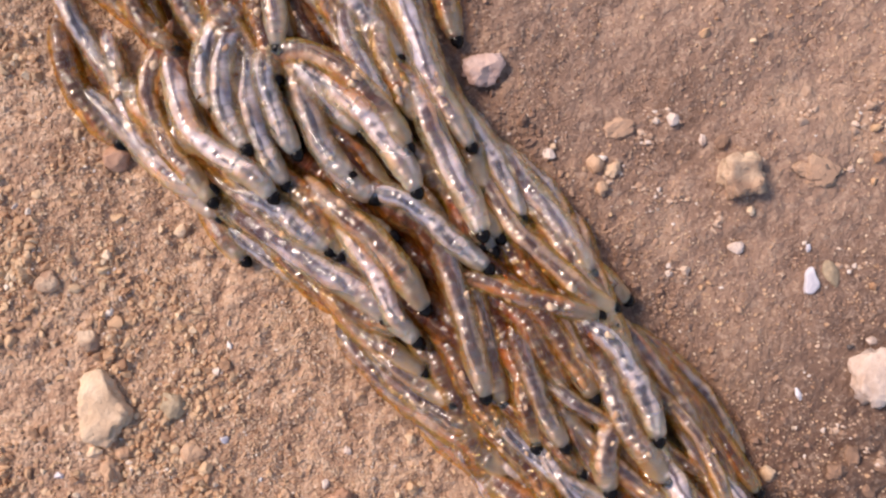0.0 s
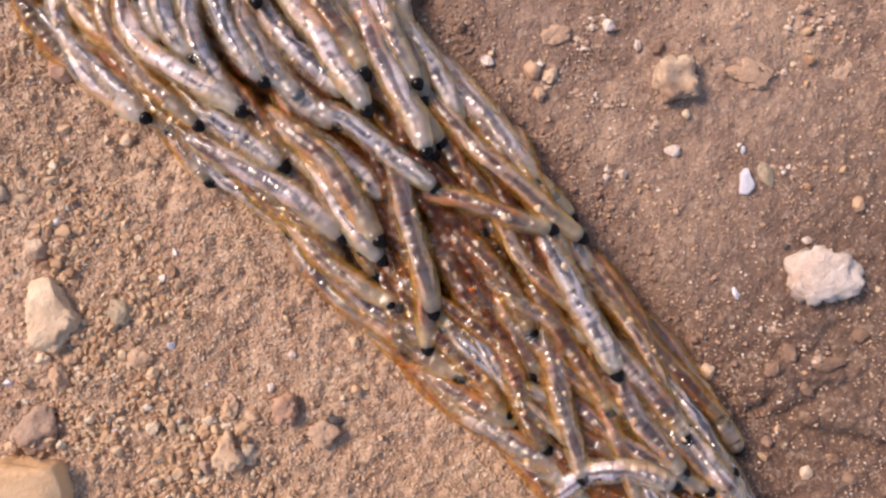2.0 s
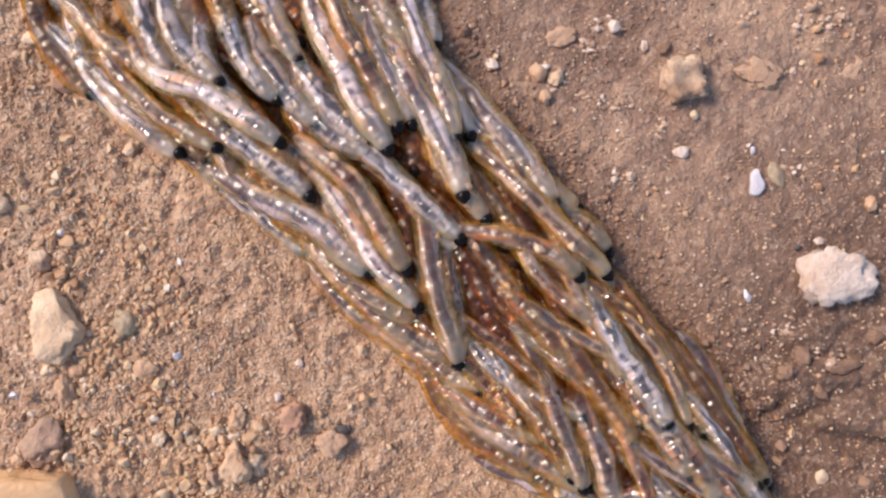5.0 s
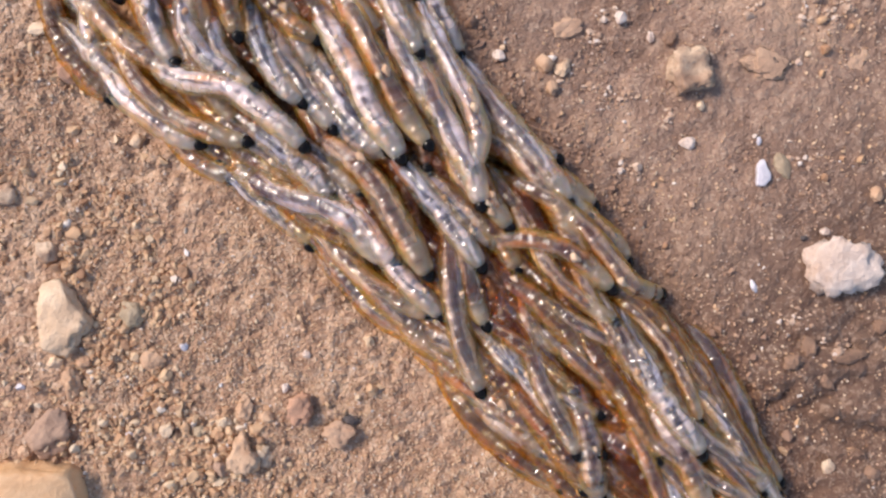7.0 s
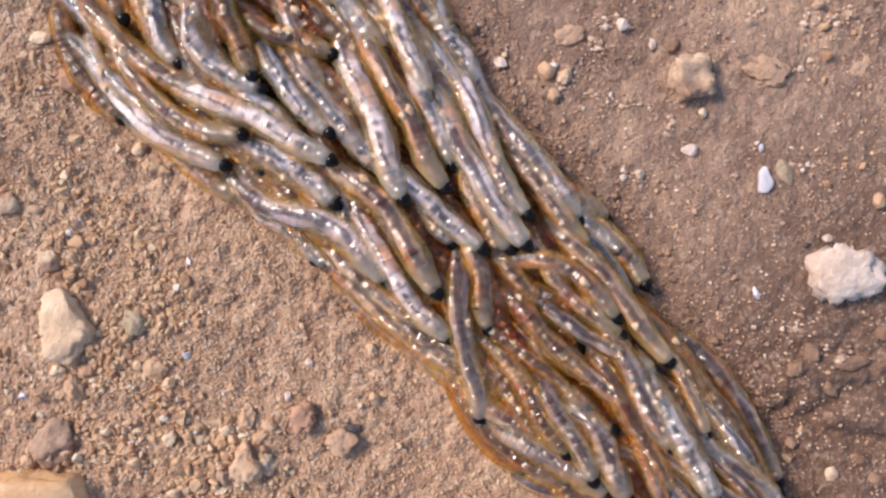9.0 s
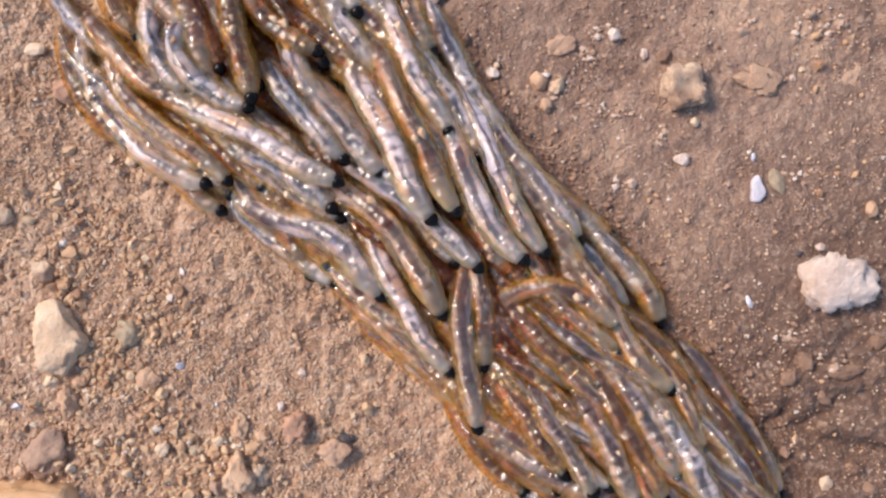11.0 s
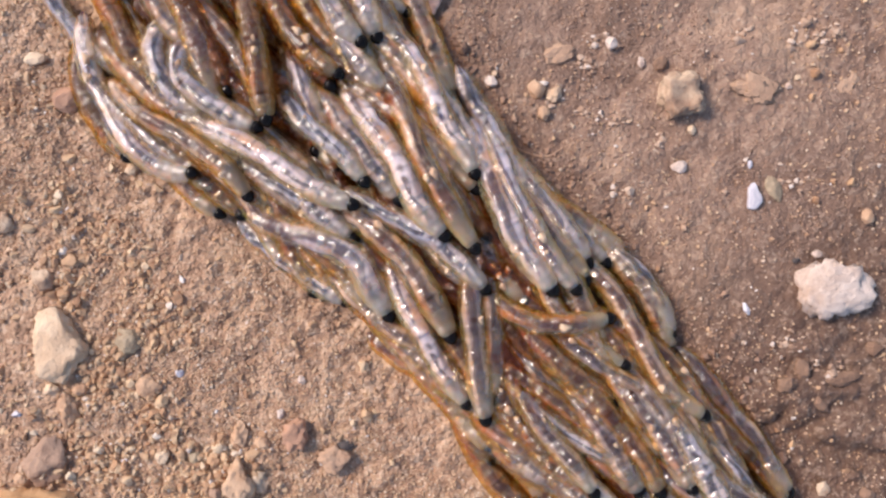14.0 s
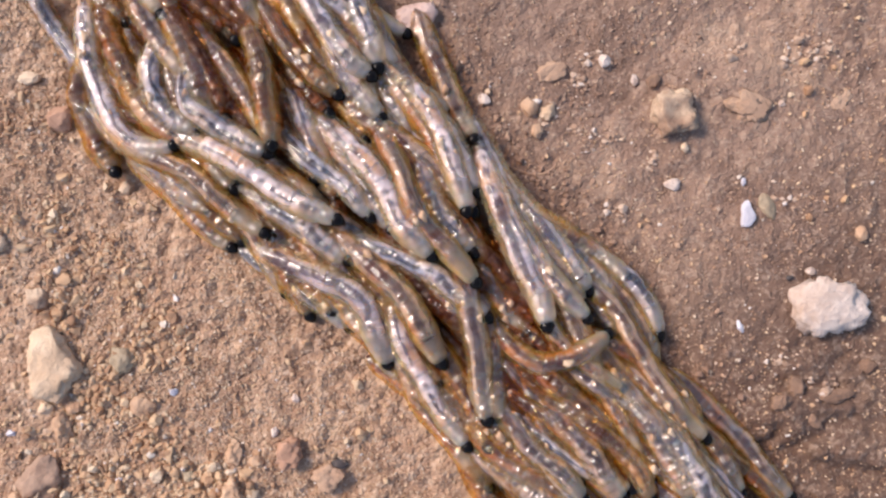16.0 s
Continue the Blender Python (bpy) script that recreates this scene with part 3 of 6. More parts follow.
            rows_g.append((t, Matrix.Translation((pts[k] + side * off + Vector((0, 0, girth * math.sqrt(0.40 - off * off)))) * MM) @ facing(ahead)))
    MOVES.append((root, root_rows))
    MOVES.extend(zip(parts, rows))
    for g in grain_rows:
        MOVES.append((rider(), g))
    return root


def facing(ahead):
    """A turn that lays x along a way and keeps z up."""
    side = Vector((0, 0, 1)).cross(ahead).normalized()
    return Matrix((ahead, side, ahead.cross(side))).transposed().to_4x4()


RIDER_MESHES = [mesh_from("sand_grain", (lumpy(faceted(BALL_2[0], s, 7, 0.45), s + 20, 0.55) * [0.30, 0.21, 0.19] * MM).tolist(), BALL_2[1].tolist(), (CREAM, CREAM, ORANGE)[s % 3]) for s in range(6)]


def rider():
    ob = new("sand_grain", RIDERS.choice(RIDER_MESHES))
    s = RIDERS.choice([0.5, 0.65, 0.8, 1.0, 1.25])
    ob.scale = (s, s, s)
    return tagged(ob, "small cream sand grain stuck on a larva", "sand grain", "sand grains on the larvae")


def motions():
    for thing, rows in MOVES:
        walk(thing, rows)


# ---- the place ----
build_ground()


def dry(x, y):
    side = 1 if x + 0.75 * y < 0 else 0.13
    return (0 if in_polygon(x, y) else 1) * side * float(np.clip(0.55 + 1.7 * smooth_noise(np.array(x), np.array(y), 12, 4.5), 0.10, 1))


def damp_grit(x, y):
    if in_polygon(x, y) or x + 0.75 * y < -1:
        return 0
    wet = 0.45 if x - 1.2 * y > 19 else 1.0
    return wet * float(np.clip(0.25 + 1.5 * smooth_noise(np.array(x), np.array(y), 13, 3.0) + 0.8 * smooth_noise(np.array(x), np.array(y), 14, 1.1), 0.03, 1))


scatter("mud_crumbs", "small crumbs of dried mud on damp soil", 5200, 7, damp_grit, lambda r: r.lognormvariate(-2.65, 0.45), mat=CRUMB, rise=0.0)
scatter("pale_grit", "tiny pale grit strewn on the damp soil", 2000, 4, damp_grit, lambda r: r.lognormvariate(-2.85, 0.5), mat=PALE_GRIT)
scatter("fine_sand", "loose tan and orange sand grains on the soil", 40000, 1, dry, lambda r: r.lognormvariate(-2.55, 0.36), rise=0.1)


def corner(x, y):
    clump = float(np.clip(0.5 + 2.2 * smooth_noise(np.array(x), np.array(y), 9, 2.6), 0.05, 1))
    return dry(x, y) * clump * min(1.0, max(0.05, (-15 - x - 0.6 * y) / 9 + 0.2))


scatter("coarse_sand", "coarse sandy crumbs and tiny pebbles", 7000, 2, corner, lambda r: min(0.5, r.lognormvariate(-1.68, 0.45)), BALL_2, COARSE, 0.0)

def belt(x, y):
    d = -edge_side(RIGHT, x, y)
    return 0.9 * math.exp(-((d + 0.9) / 1.3) ** 2) if d < 0.6 else 0


scatter("soil_crumbs", "dark crumbs of damp soil beside the larvae", 1300, 6, belt, lambda r: r.lognormvariate(-2.2, 0.5), mat=CRUMB)

stone("stone", "ragged pinkish-white stone on damp soil", 22.7, -0.8, 4.7, 3.5, 1.8, WHITE, 21, 0, 9, 0.30, outline=(73, 71, 53, 52, 57, 72, 72, 68, 61, 53, 58, 74))
stone("stone", "angular tan-brown stone with a hollow and raised rims", 14.3, 10.2, 2.7, 2.8, 1.7, BROWN, 22, 0, 9, 0.27, outline=(30, 28, 46, 42, 44, 42, 38, 34, 42, 30, 28, 44), hollow=0.65)
stone("stone", "low orange-tan patch of crumbly clay in the mud", 18.5, 10.6, 2.9, 2.3, 0.4, MUDDY, 23, 0, 6, 0.55, 0.72, outline=(40, 34, 46, 30, 36, 33, 46, 36, 30, 38, 30, 44, 36))
stone("stone", "low yellowish crumb in the mud", 23.9, 11.1, 1.7, 1.5, 0.4, MUDDY, 24, 0, 6, 0.5, 0.7)
stone("stone", "cream wedge-shaped stone on sandy soil", -20.7, -3.6, 3.1, 4.4, 1.5, CREAM, 25, 0, 8, 0.24, outline=(43, 37, 35, 35, 37, 44, 58, 68, 64, 56, 46, 41, 40, 41, 44, 54, 70, 69, 67, 62, 55, 53, 54, 56))
stone("stone", "smooth orange blocky stone with rounded edges", -22.9, -13.6, 7.1, 4.1, 2.4, WARM, 26, 0, 6, 0.12, outline=(110, 112, 108, 85, 73, 65, 63, 65, 73, 85, 108, 112, 110, 112, 108, 85, 73, 65, 63, 65, 73, 85, 108, 112))
stone("stone", "greyish-brown lump of caked soil in the sand", -21.7, -10.1, 2.7, 3.0, 1.1, GREYISH, 27, 0, 7, 0.5, 0.45)
stone("pebble", "brown rounded pebble", -21.9, -0.0, 1.3, 1.3, 1.0, BROWN, 28, category="pebble")
stone("pebble", "reddish-brown rounded pebble", -20.5, 10.2, 1.5, 1.6, 0.9, PINK, 29, category="pebble")
stone("pebble", "orange-pink blocky lump of soil", -7.6, -8.7, 1.5, 1.9, 1.4, PINK, 30, 0, 7, 0.28, category="pebble", outline=(23, 24, 30, 28, 24, 24, 20, 24, 28, 28, 28, 26))
stone("pebble", "tan ragged crumbly lump", -10.7, -11.1, 1.9, 2.4, 1.1, ORANGE, 31, 0, 6, 0.35, category="pebble", outline=(30, 20, 22, 42, 32, 25, 22, 35, 35, 32, 38, 40))
stone("pebble", "tan finger-shaped crumbly lump", -10.8, -8.8, 1.1, 1.8, 0.8, ORANGE, 32, 0, 6, 0.4, category="pebble")
stone("pebble", "small tan knob of soil", -9.5, -9.2, 0.9, 0.7, 0.5, ORANGE, 132, -30, 5, 0.3, category="pebble")
stone("pebble", "flat dull grey-brown crumb", -9.9, -11.5, 1.6, 1.3, 0.6, BROWN, 133, 20, 6, 0.5, category="pebble")
stone("pebble", "tan crumb beside larger stones", -22.9, -11.1, 0.9, 0.8, 0.6, ORANGE, 134, 20, 7, 0.3, category="pebble")
stone("pebble", "angular tan crumb", -19.8, -6.1, 1.0, 0.8, 0.7, ORANGE, 135, 0, 7, 0.3, category="pebble")
stone("pebble", "angular tan crumb", -21.3, -6.1, 0.9, 0.8, 0.6, CREAM, 136, 30, 7, 0.3, category="pebble")
stone("pebble", "smooth grey rounded pebble", -12.1, -12.0, 1.0, 1.1, 0.8, GREYISH, 137, 30, 5, 0.15, category="pebble")
stone("pebble", "cream angular crumb", -15.0, -9.9, 0.9, 0.8, 0.6, CREAM, 138, 30, 7, 0.3, category="pebble")
stone("pebble", "yellow crumb of sand", -13.3, -10.0, 0.7, 0.7, 0.5, OLIVE, 139, 30, 7, 0.3, category="pebble")
stone("pebble", "tiny white glassy grain", -17.2, -10.1, 0.5, 0.4, 0.4, SHELL, 140, category="pebble")
stone("pebble", "tiny white glassy grain", -23.3, -7.5, 0.55, 0.4, 0.4, SHELL, 141, category="pebble")
stone("pebble", "tiny pinkish-white grain", -8.5, -7.6, 0.45, 0.6, 0.4, WHITE, 142, category="pebble")
stone("pebble", "pinkish-white grain", -7.3, -5.7, 0.5, 0.5, 0.4, WHITE, 143, category="pebble")
stone("pebble", "pinkish translucent grain", 22.2, -12.2, 0.8, 1.0, 0.5, BROWN, 144, category="pebble")
stone("pebble", "long low reddish lump of mud", 22.0, -7.2, 1.6, 0.8, 0.5, CLOD, 145, -50, 6, 0.35, 0.5, category="pebble")
stone("pebble", "tan pebble half sunk", 24.7, -12.5, 1.0, 0.8, 0.5, CLOD, 146, -20, 6, 0.3, category="pebble")
stone("pebble", "small tan cluster of stuck grains", -5.5, -10.2, 2.0, 1.7, 0.7, MUDDY, 33, 0, 6, 0.55, category="pebble")
stone("pebble", "dark speckled crumb", -4.9, -9.4, 1.1, 0.6, 0.5, DARK, 34, category="pebble")
stone("pebble", "yellowish angular pebble", -15.8, -6.0, 1.5, 1.4, 0.7, ORANGE, 35, 0, 7, 0.3, 0.4, category="pebble")
stone("pebble", "dull olive translucent pebble", -17.1, -3.4, 1.5, 1.7, 0.9, OLIVE, 36, 30, category="pebble")
stone("pebble", "tan angular crumbly lump", -20.3, -7.3, 1.35, 2.1, 1.2, ORANGE, 37, 0, 9, 0.45, category="pebble")
stone("pebble", "tiny white grain", -14.2, -5.3, 0.5, 0.5, 0.4, SHELL, 38, category="pebble")
stone("pebble", "rounded orange-tan pebble", 6.1, 10.7, 1.05, 1.15, 0.9, ORANGE, 39, 0, 5, 0.15, category="pebble")
stone("pebble", "crumb of stuck yellow sand", 7.1, 10.4, 1.0, 1.0, 0.5, CREAM, 40, 0, 5, 0.5, category="pebble")
stone("pebble", "small orange crumb", 6.5, 9.3, 0.7, 0.9, 0.5, ORANGE, 41, category="pebble")
stone("pebble", "white triangular chip", 3.5, 11.2, 0.75, 0.65, 0.4, WHITE, 42, category="pebble")
stone("pebble", "low tan crumb in the mud", 7.4, 12.8, 2.0, 1.3, 0.5, MUDDY, 43, 20, 6, 0.4, 0.6, category="pebble")
stone("pebble", "small white angular pebble", 14.2, 6.2, 0.95, 0.75, 0.5, WHITE, 44, 0, 8, 0.15, category="pebble")
stone("shell_chip", "glossy white three-cornered shell chip on the mud", 18.4, 4.5, 0.85, 1.55, 0.35, SHELL, 45, 0, 8, 0.06, category="shell", outline=(14, 12, 13, 26, 20, 13, 11, 14, 22, 20, 16, 15))
stone("pebble", "flat tan seed-shaped pebble", 19.6, 4.9, 0.95, 1.6, 0.4, OLIVE, 46, 20, 5, 0.15, category="pebble")
stone("shell_chip", "tiny white shell chip", 18.2, 6.3, 0.3, 0.5, 0.25, SHELL, 47, category="shell")
pushed = stone("pebble", "rounded cream pebble pushed along by the larvae", 16.22, -6.42, 0.9, 1.0, 0.8, CREAM, 48, category="pebble")
PUSHED_WAY = [(0, 16.22, -6.42, 0), (2, 16.26, -6.36, 4), (4, 16.32, -6.48, 8), (5.2, 16.7, -7.4, 30), (6.5, 16.92, -8.13, 48), (9, 16.90, -8.16, 50), (11.4, 16.0, -7.9, 70), (16, 15.6, -8.2, 80)]
MOVES.append((pushed, [(t, pose(x * MM, y * MM, float(ground_height(x, y)) * MM, 0, 0, turn)) for t, x, y, turn in PUSHED_WAY]))
stone("pebble", "small cream grain at the edge of the crowd", 14.5, -5.35, 0.7, 0.5, 0.5, CREAM, 67, 15, category="pebble")
stone("pebble", "small tan pebble", 14.9, 8.3, 0.55, 0.6, 0.45, CREAM, 49, category="pebble")
stone("pebble", "small white grain", 20.5, 10.8, 0.45, 0.4, 0.35, WHITE, 50, category="pebble")
stone("pebble", "orange pebble", 24.8, 3.3, 0.75, 0.9, 0.6, ORANGE, 51, category="pebble")
stone("pebble", "white angular grain", 22.0, 1.2, 0.65, 0.5, 0.4, WHITE, 52, category="pebble")
stone("pebble", "tiny black grain", 20.7, 0.8, 0.5, 0.35, 0.3, DARK, 53, category="pebble")
stone("pebble", "dark brown round pebble", 13.2, 12.1, 0.85, 0.85, 0.5, CLOD, 54, category="pebble")
stone("pebble", "pale elongated chip", -22.4, 12.6, 1.4, 0.8, 0.5, CREAM, 55, 15, category="pebble")
stone("pebble", "orange-brown crumb", 21.0, -5.3, 1.0, 1.6, 0.8, CLOD, 56, 15, 6, 0.35, category="pebble")
stone("pebble", "brown crumb", 20.0, -6.2, 1.2, 1.0, 0.7, CLOD, 57, 0, 6, 0.4, category="pebble")
stone("pebble", "low reddish crumb", 23.3, -5.9, 2.2, 0.9, 0.5, CLOD, 58, 5, 6, 0.4, category="pebble")
stone("pebble", "pale chip", 10.4, 13.3, 0.75, 0.8, 0.5, WHITE, 59, category="pebble")
stone("pebble", "white chip", 12.1, 12.2, 0.45, 0.7, 0.4, WHITE, 60, category="pebble")


def grit_cluster(x, y, wide, deep, count, seed):
    """A patch of pale grains stuck together on the mud."""
    rnd = random.Random(seed)
    verts, faces = [], []
    for k in range(count):
        px, py, r = x + rnd.gauss(0, wide / 4), y + rnd.gauss(0, deep / 4), rnd.lognormvariate(-2.1, 0.35)
        v = lumpy(faceted(BALL_2[0], k, 8, 0.45), k + 9, 0.3) * 1.25 * [r, r * rnd.uniform(0.6, 1), r * 0.7]
        faces.append(BALL_2[1] + len(verts) * len(BALL_2[0]))
        verts.append(v + [px, py, float(ground_height(px, py)) + r * 0.25])
    ob = new("grit_patch", mesh_from("grit_patch", (np.concatenate(verts) * MM).tolist(), np.concatenate(faces).tolist(), PALE_GRIT, False))
    tagged(ob, "patch of pale grains stuck on damp mud", "gravel", kind="stuff")


for k, (x, y, wide, deep, count) in enumerate(((21.8, 13.6, 2.6, 1.8, 34), (23.0, 14.0, 1.2, 1.0, 12), (9.6, 13.4, 1.8, 1.0, 16), (9.0, 12.0, 1.2, 1.2, 16),
                                               (7.2, 10.5, 1.6, 1.6, 20), (10.0, 8.9, 2.2, 1.8, 24), (10.8, 4.9, 2.6, 1.2, 22), (13.2, 7.4, 0.9, 2.0, 12),
                                               (17.8, 13.7, 1.8, 1.2, 12), (22.6, -5.5, 3.0, 1.6, 26), (20.4, -3.9, 2.4, 1.2, 18), (20.9, 5.2, 3.0, 2.0, 16), (8.9, 9.4, 1.6, 1.0, 12))):
    grit_cluster(x, y, wide, deep, count, k)

stone("stone", "pinkish quartz-like stone", -0.3, 15.7, 2.5, 2.0, 1.3, QUARTZ, 62, 0, 9, 0.40)
stone("pebble", "cream oval flake lying against the larvae", -16.9, 6.3, 0.95, 0.75, 0.6, CREAM, 66, 35, 4, 0.15, category="pebble")
stone("pebble", "brown crumb at the edge", -24.2, 3.3, 1.4, 1.3, 0.8, BROWN, 63, category="pebble")
stone("pebble", "pale thin chip", 17.8, -1.9, 0.35, 0.8, 0.25, SHELL, 64, 20, category="pebble")
stone("pebble", "orange-tan crumb", 25.2, -4.2, 1.0, 0.9, 0.6, CLOD, 65, category="pebble")

def root_fibre():
    """A thin curved rootlet lying on the mud."""
    curve = bpy.data.curves.new("root_fibre", "CURVE")
    curve.dimensions, curve.bevel_depth, curve.bevel_resolution = "3D", 0.05 * MM, 2
    line = curve.splines.new("POLY")
    way = [(4.6, 7.7), (5.2, 7.2), (6.0, 6.9), (6.9, 6.9), (7.6, 7.4)]
    way = [Vector(p[:2]) for p in spine(way, 3.4, 16)]
    line.points.add(len(way) - 1)
    for point, p in zip(line.points, way):
        point.co = (p.x * MM, p.y * MM, (float(ground_height(p.x, p.y)) + 0.03) * MM, 1)
    curve.materials.append(MUDDY)
    tagged(new("root_fibre", curve), "thin curved tan rootlet on damp soil", "root")


root_fibre()

# ---- the larvae that can be followed ----
random.seed(5)
larva(11.5, 0.8, "pale", [
    (0, (-14.8, 8.5), (-16.1, 8.7), (-17.6, 9.6), (-19.0, 10.9), (-19.8, 12.7), (-20.3, 14.5), (-20.7, 16.1)),
    (3.5, (-14.1, 6.3), (-15.2, 7.2), (-17.0, 8.4), (-18.5, 9.8), (-19.3, 11.0), (-19.9, 12.6), (-20.2, 13.9)),
    (7, (-12.9, 5.9), (-14.2, 6.4), (-15.6, 7.4), (-17.4, 8.9), (-18.6, 10.6), (-19.1, 12.2), (-19.1, 13.6)),
    (9, (-11.6, 5.2), (-13.5, 6.0), (-15.4, 7.0), (-17.4, 8.7), (-18.5, 10.4), (-19.2, 12.0), (-19.5, 13.8)),
    (12.5, (-12.9, 5.7), (-14.1, 5.9), (-16.0, 7.0), (-17.8, 8.7), (-18.9, 10.3), (-19.5, 12.0), (-19.8, 13.9)),
    (16, (-13.5, 8.3), (-14.8, 8.1), (-16.1, 8.8), (-17.1, 10.1), (-17.7, 11.5), (-18.2, 13.0), (-18.4, 14.6))], [(1, -0.9, -0.4), (2, -0.9, 0.1), (3, -0.0, -0.3), (4, -0.1, -0.1), (6.5, 0.0, -0.3), (8, 0.1, -0.1), (11.5, -0.1, -0.8), (13, 0.2, -0.2), (14, 0.1, -1.0), (15, 0.0, -0.2)])
larva(7.5, 0.3, "amber", [
    (12.5, (-16.7, 6.8), (-17.8, 7.9), (-18.8, 9.2), (-19.5, 10.8), (-20.0, 12.7)),
    (16, (-17.3, 7.2), (-18.0, 8.2), (-18.6, 9.8), (-19.1, 11.4), (-18.8, 13.2))])
larva(11.1, 0.9, "clear", [
    (0, (-14.6, 7.9), (-15.6, 9.1), (-17.0, 10.6), (-18.0, 12.4), (-18.4, 14.0), (-18.1, 15.3)),
    (3.5, (-12.0, 6.3), (-13.1, 7.2), (-14.7, 8.4), (-16.1, 9.8), (-17.3, 11.0), (-18.0, 12.3), (-18.4, 13.5)),
    (7, (-10.2, 5.9), (-11.7, 6.3), (-13.9, 7.2), (-15.7, 8.7), (-16.8, 10.3), (-17.5, 11.7), (-17.9, 13.0)),
    (9, (-10.5, 6.7), (-12.4, 6.9), (-14.5, 8.0), (-16.3, 9.8), (-17.4, 11.5), (-17.8, 12.9)),
    (12.5, (-10.8, 4.3), (-11.1, 5.5), (-12.1, 6.6), (-13.9, 7.7), (-16.0, 9.2), (-17.1, 10.8), (-17.7, 12.3)),
    (16, (-8.6, 3.6), (-9.7, 4.3), (-11.1, 5.5), (-12.4, 6.7), (-13.6, 7.3), (-15.2, 8.0))], [(1, 0.2, -0.7), (2, 0.9, -0.1), (3, 0.4, 0.1), (4, -0.3, -0.0), (11.5, -0.4, -0.4), (13, -0.2, -0.0), (14, -0.0, 0.6), (15, 0.2, 0.2)])
larva(10.9, 1.0, "pale", [
    (0, (-11.3, 8.2), (-12.5, 9.4), (-14.0, 10.3), (-15.6, 11.4), (-16.4, 13.2), (-16.9, 14.8)),
    (3.5, (-8.2, 6.7), (-9.3, 7.3), (-10.8, 8.2), (-12.3, 9.0), (-14.2, 9.8), (-15.4, 10.8), (-16.1, 12.0)),
    (7, (-7.0, 5.6), (-8.1, 6.6), (-9.3, 7.6), (-11.0, 8.7), (-13.2, 9.1), (-14.7, 9.9), (-15.8, 11.0)),
    (9, (-5.7, 5.3), (-7.3, 6.1), (-9.1, 7.3), (-11.2, 8.2), (-13.0, 9.0), (-14.5, 9.7), (-15.5, 10.0)),
    (12.5, (-4.5, 4.3), (-5.5, 4.6), (-6.7, 5.3), (-8.8, 6.7), (-10.5, 7.6), (-12.4, 8.5), (-13.9, 8.9)),
    (16, (-4.6, 4.2), (-5.6, 4.6), (-7.1, 5.4), (-8.9, 6.6), (-10.5, 7.7), (-12.0, 8.4))], [(1, 0.6, -0.0), (2, -0.2, 0.2), (3, -0.1, 0.1), (4, -0.0, 0.0), (6.5, -0.6, 0.3), (13, 0.2, -0.0), (14, 0.4, -0.3)])
larva(7.9, 0.9, "grey", [
    (0, (-12.7, 10.7), (-13.7, 12.1), (-14.1, 13.7), (-14.0, 15.4), (-13.6, 16.9), (-13.0, 18.0)),
    (3.5, (-12.1, 10.1), (-13.3, 11.4), (-14.0, 12.6), (-14.3, 13.8)),
    (7, (-9.7, 8.7), (-11.1, 9.4), (-12.4, 10.6), (-13.0, 11.8), (-13.3, 13.0), (-13.5, 14.2)),
    (9, (-9.4, 9.1), (-11.0, 9.7), (-12.4, 10.8), (-13.0, 12.1), (-13.1, 13.5), (-13.1, 14.6)),
    (12.5, (-10.0, 8.4), (-11.5, 9.0), (-13.0, 10.2), (-13.9, 11.6), (-13.7, 12.9), (-12.6, 13.5)),
    (16, (-8.3, 7.8), (-9.5, 8.4), (-11.3, 9.5), (-12.5, 10.6), (-12.6, 12.1), (-12.0, 13.2))])
larva(7.5, 0.7, "grey", [
    (0, (-14.6, 12.9), (-15.2, 14.0), (-15.2, 15.5), (-14.6, 17.0), (-13.8, 17.9)),
    (3.5, (-13.5, 10.3), (-14.6, 11.6), (-15.3, 13.1), (-15.6, 14.3)),
    (7, (-14.0, 10.2), (-14.8, 11.4), (-15.3, 12.9), (-15.4, 14.4)),
    (9, (-13.9, 10.7), (-14.7, 11.6), (-15.1, 12.8), (-15.3, 14.0), (-15.4, 15.2)),
    (12.5, (-12.3, 9.1), (-13.8, 9.9), (-14.7, 11.3), (-15.0, 12.8), (-14.3, 14.0)),
    (16, (-12.1, 9.2), (-13.5, 9.8), (-14.4, 11.0), (-14.7, 12.6), (-14.4, 13.5))])
larva(8.7, 0.8, "grey", [
    (0, (-10.7, 8.9), (-11.7, 10.5), (-12.4, 12.3), (-12.7, 14.0), (-12.6, 15.8), (-12.3, 17.1)),
    (3.5, (-9.8, 7.3), (-10.9, 8.8), (-12.0, 10.3), (-12.4, 11.8), (-12.4, 13.2)),
    (7, (-8.2, 6.4), (-9.5, 8.0), (-10.6, 9.2), (-11.4, 10.7), (-11.9, 12.2)),
    (9, (-7.4, 6.4), (-8.6, 7.6), (-9.8, 8.5), (-11.0, 9.7), (-11.8, 10.8))])
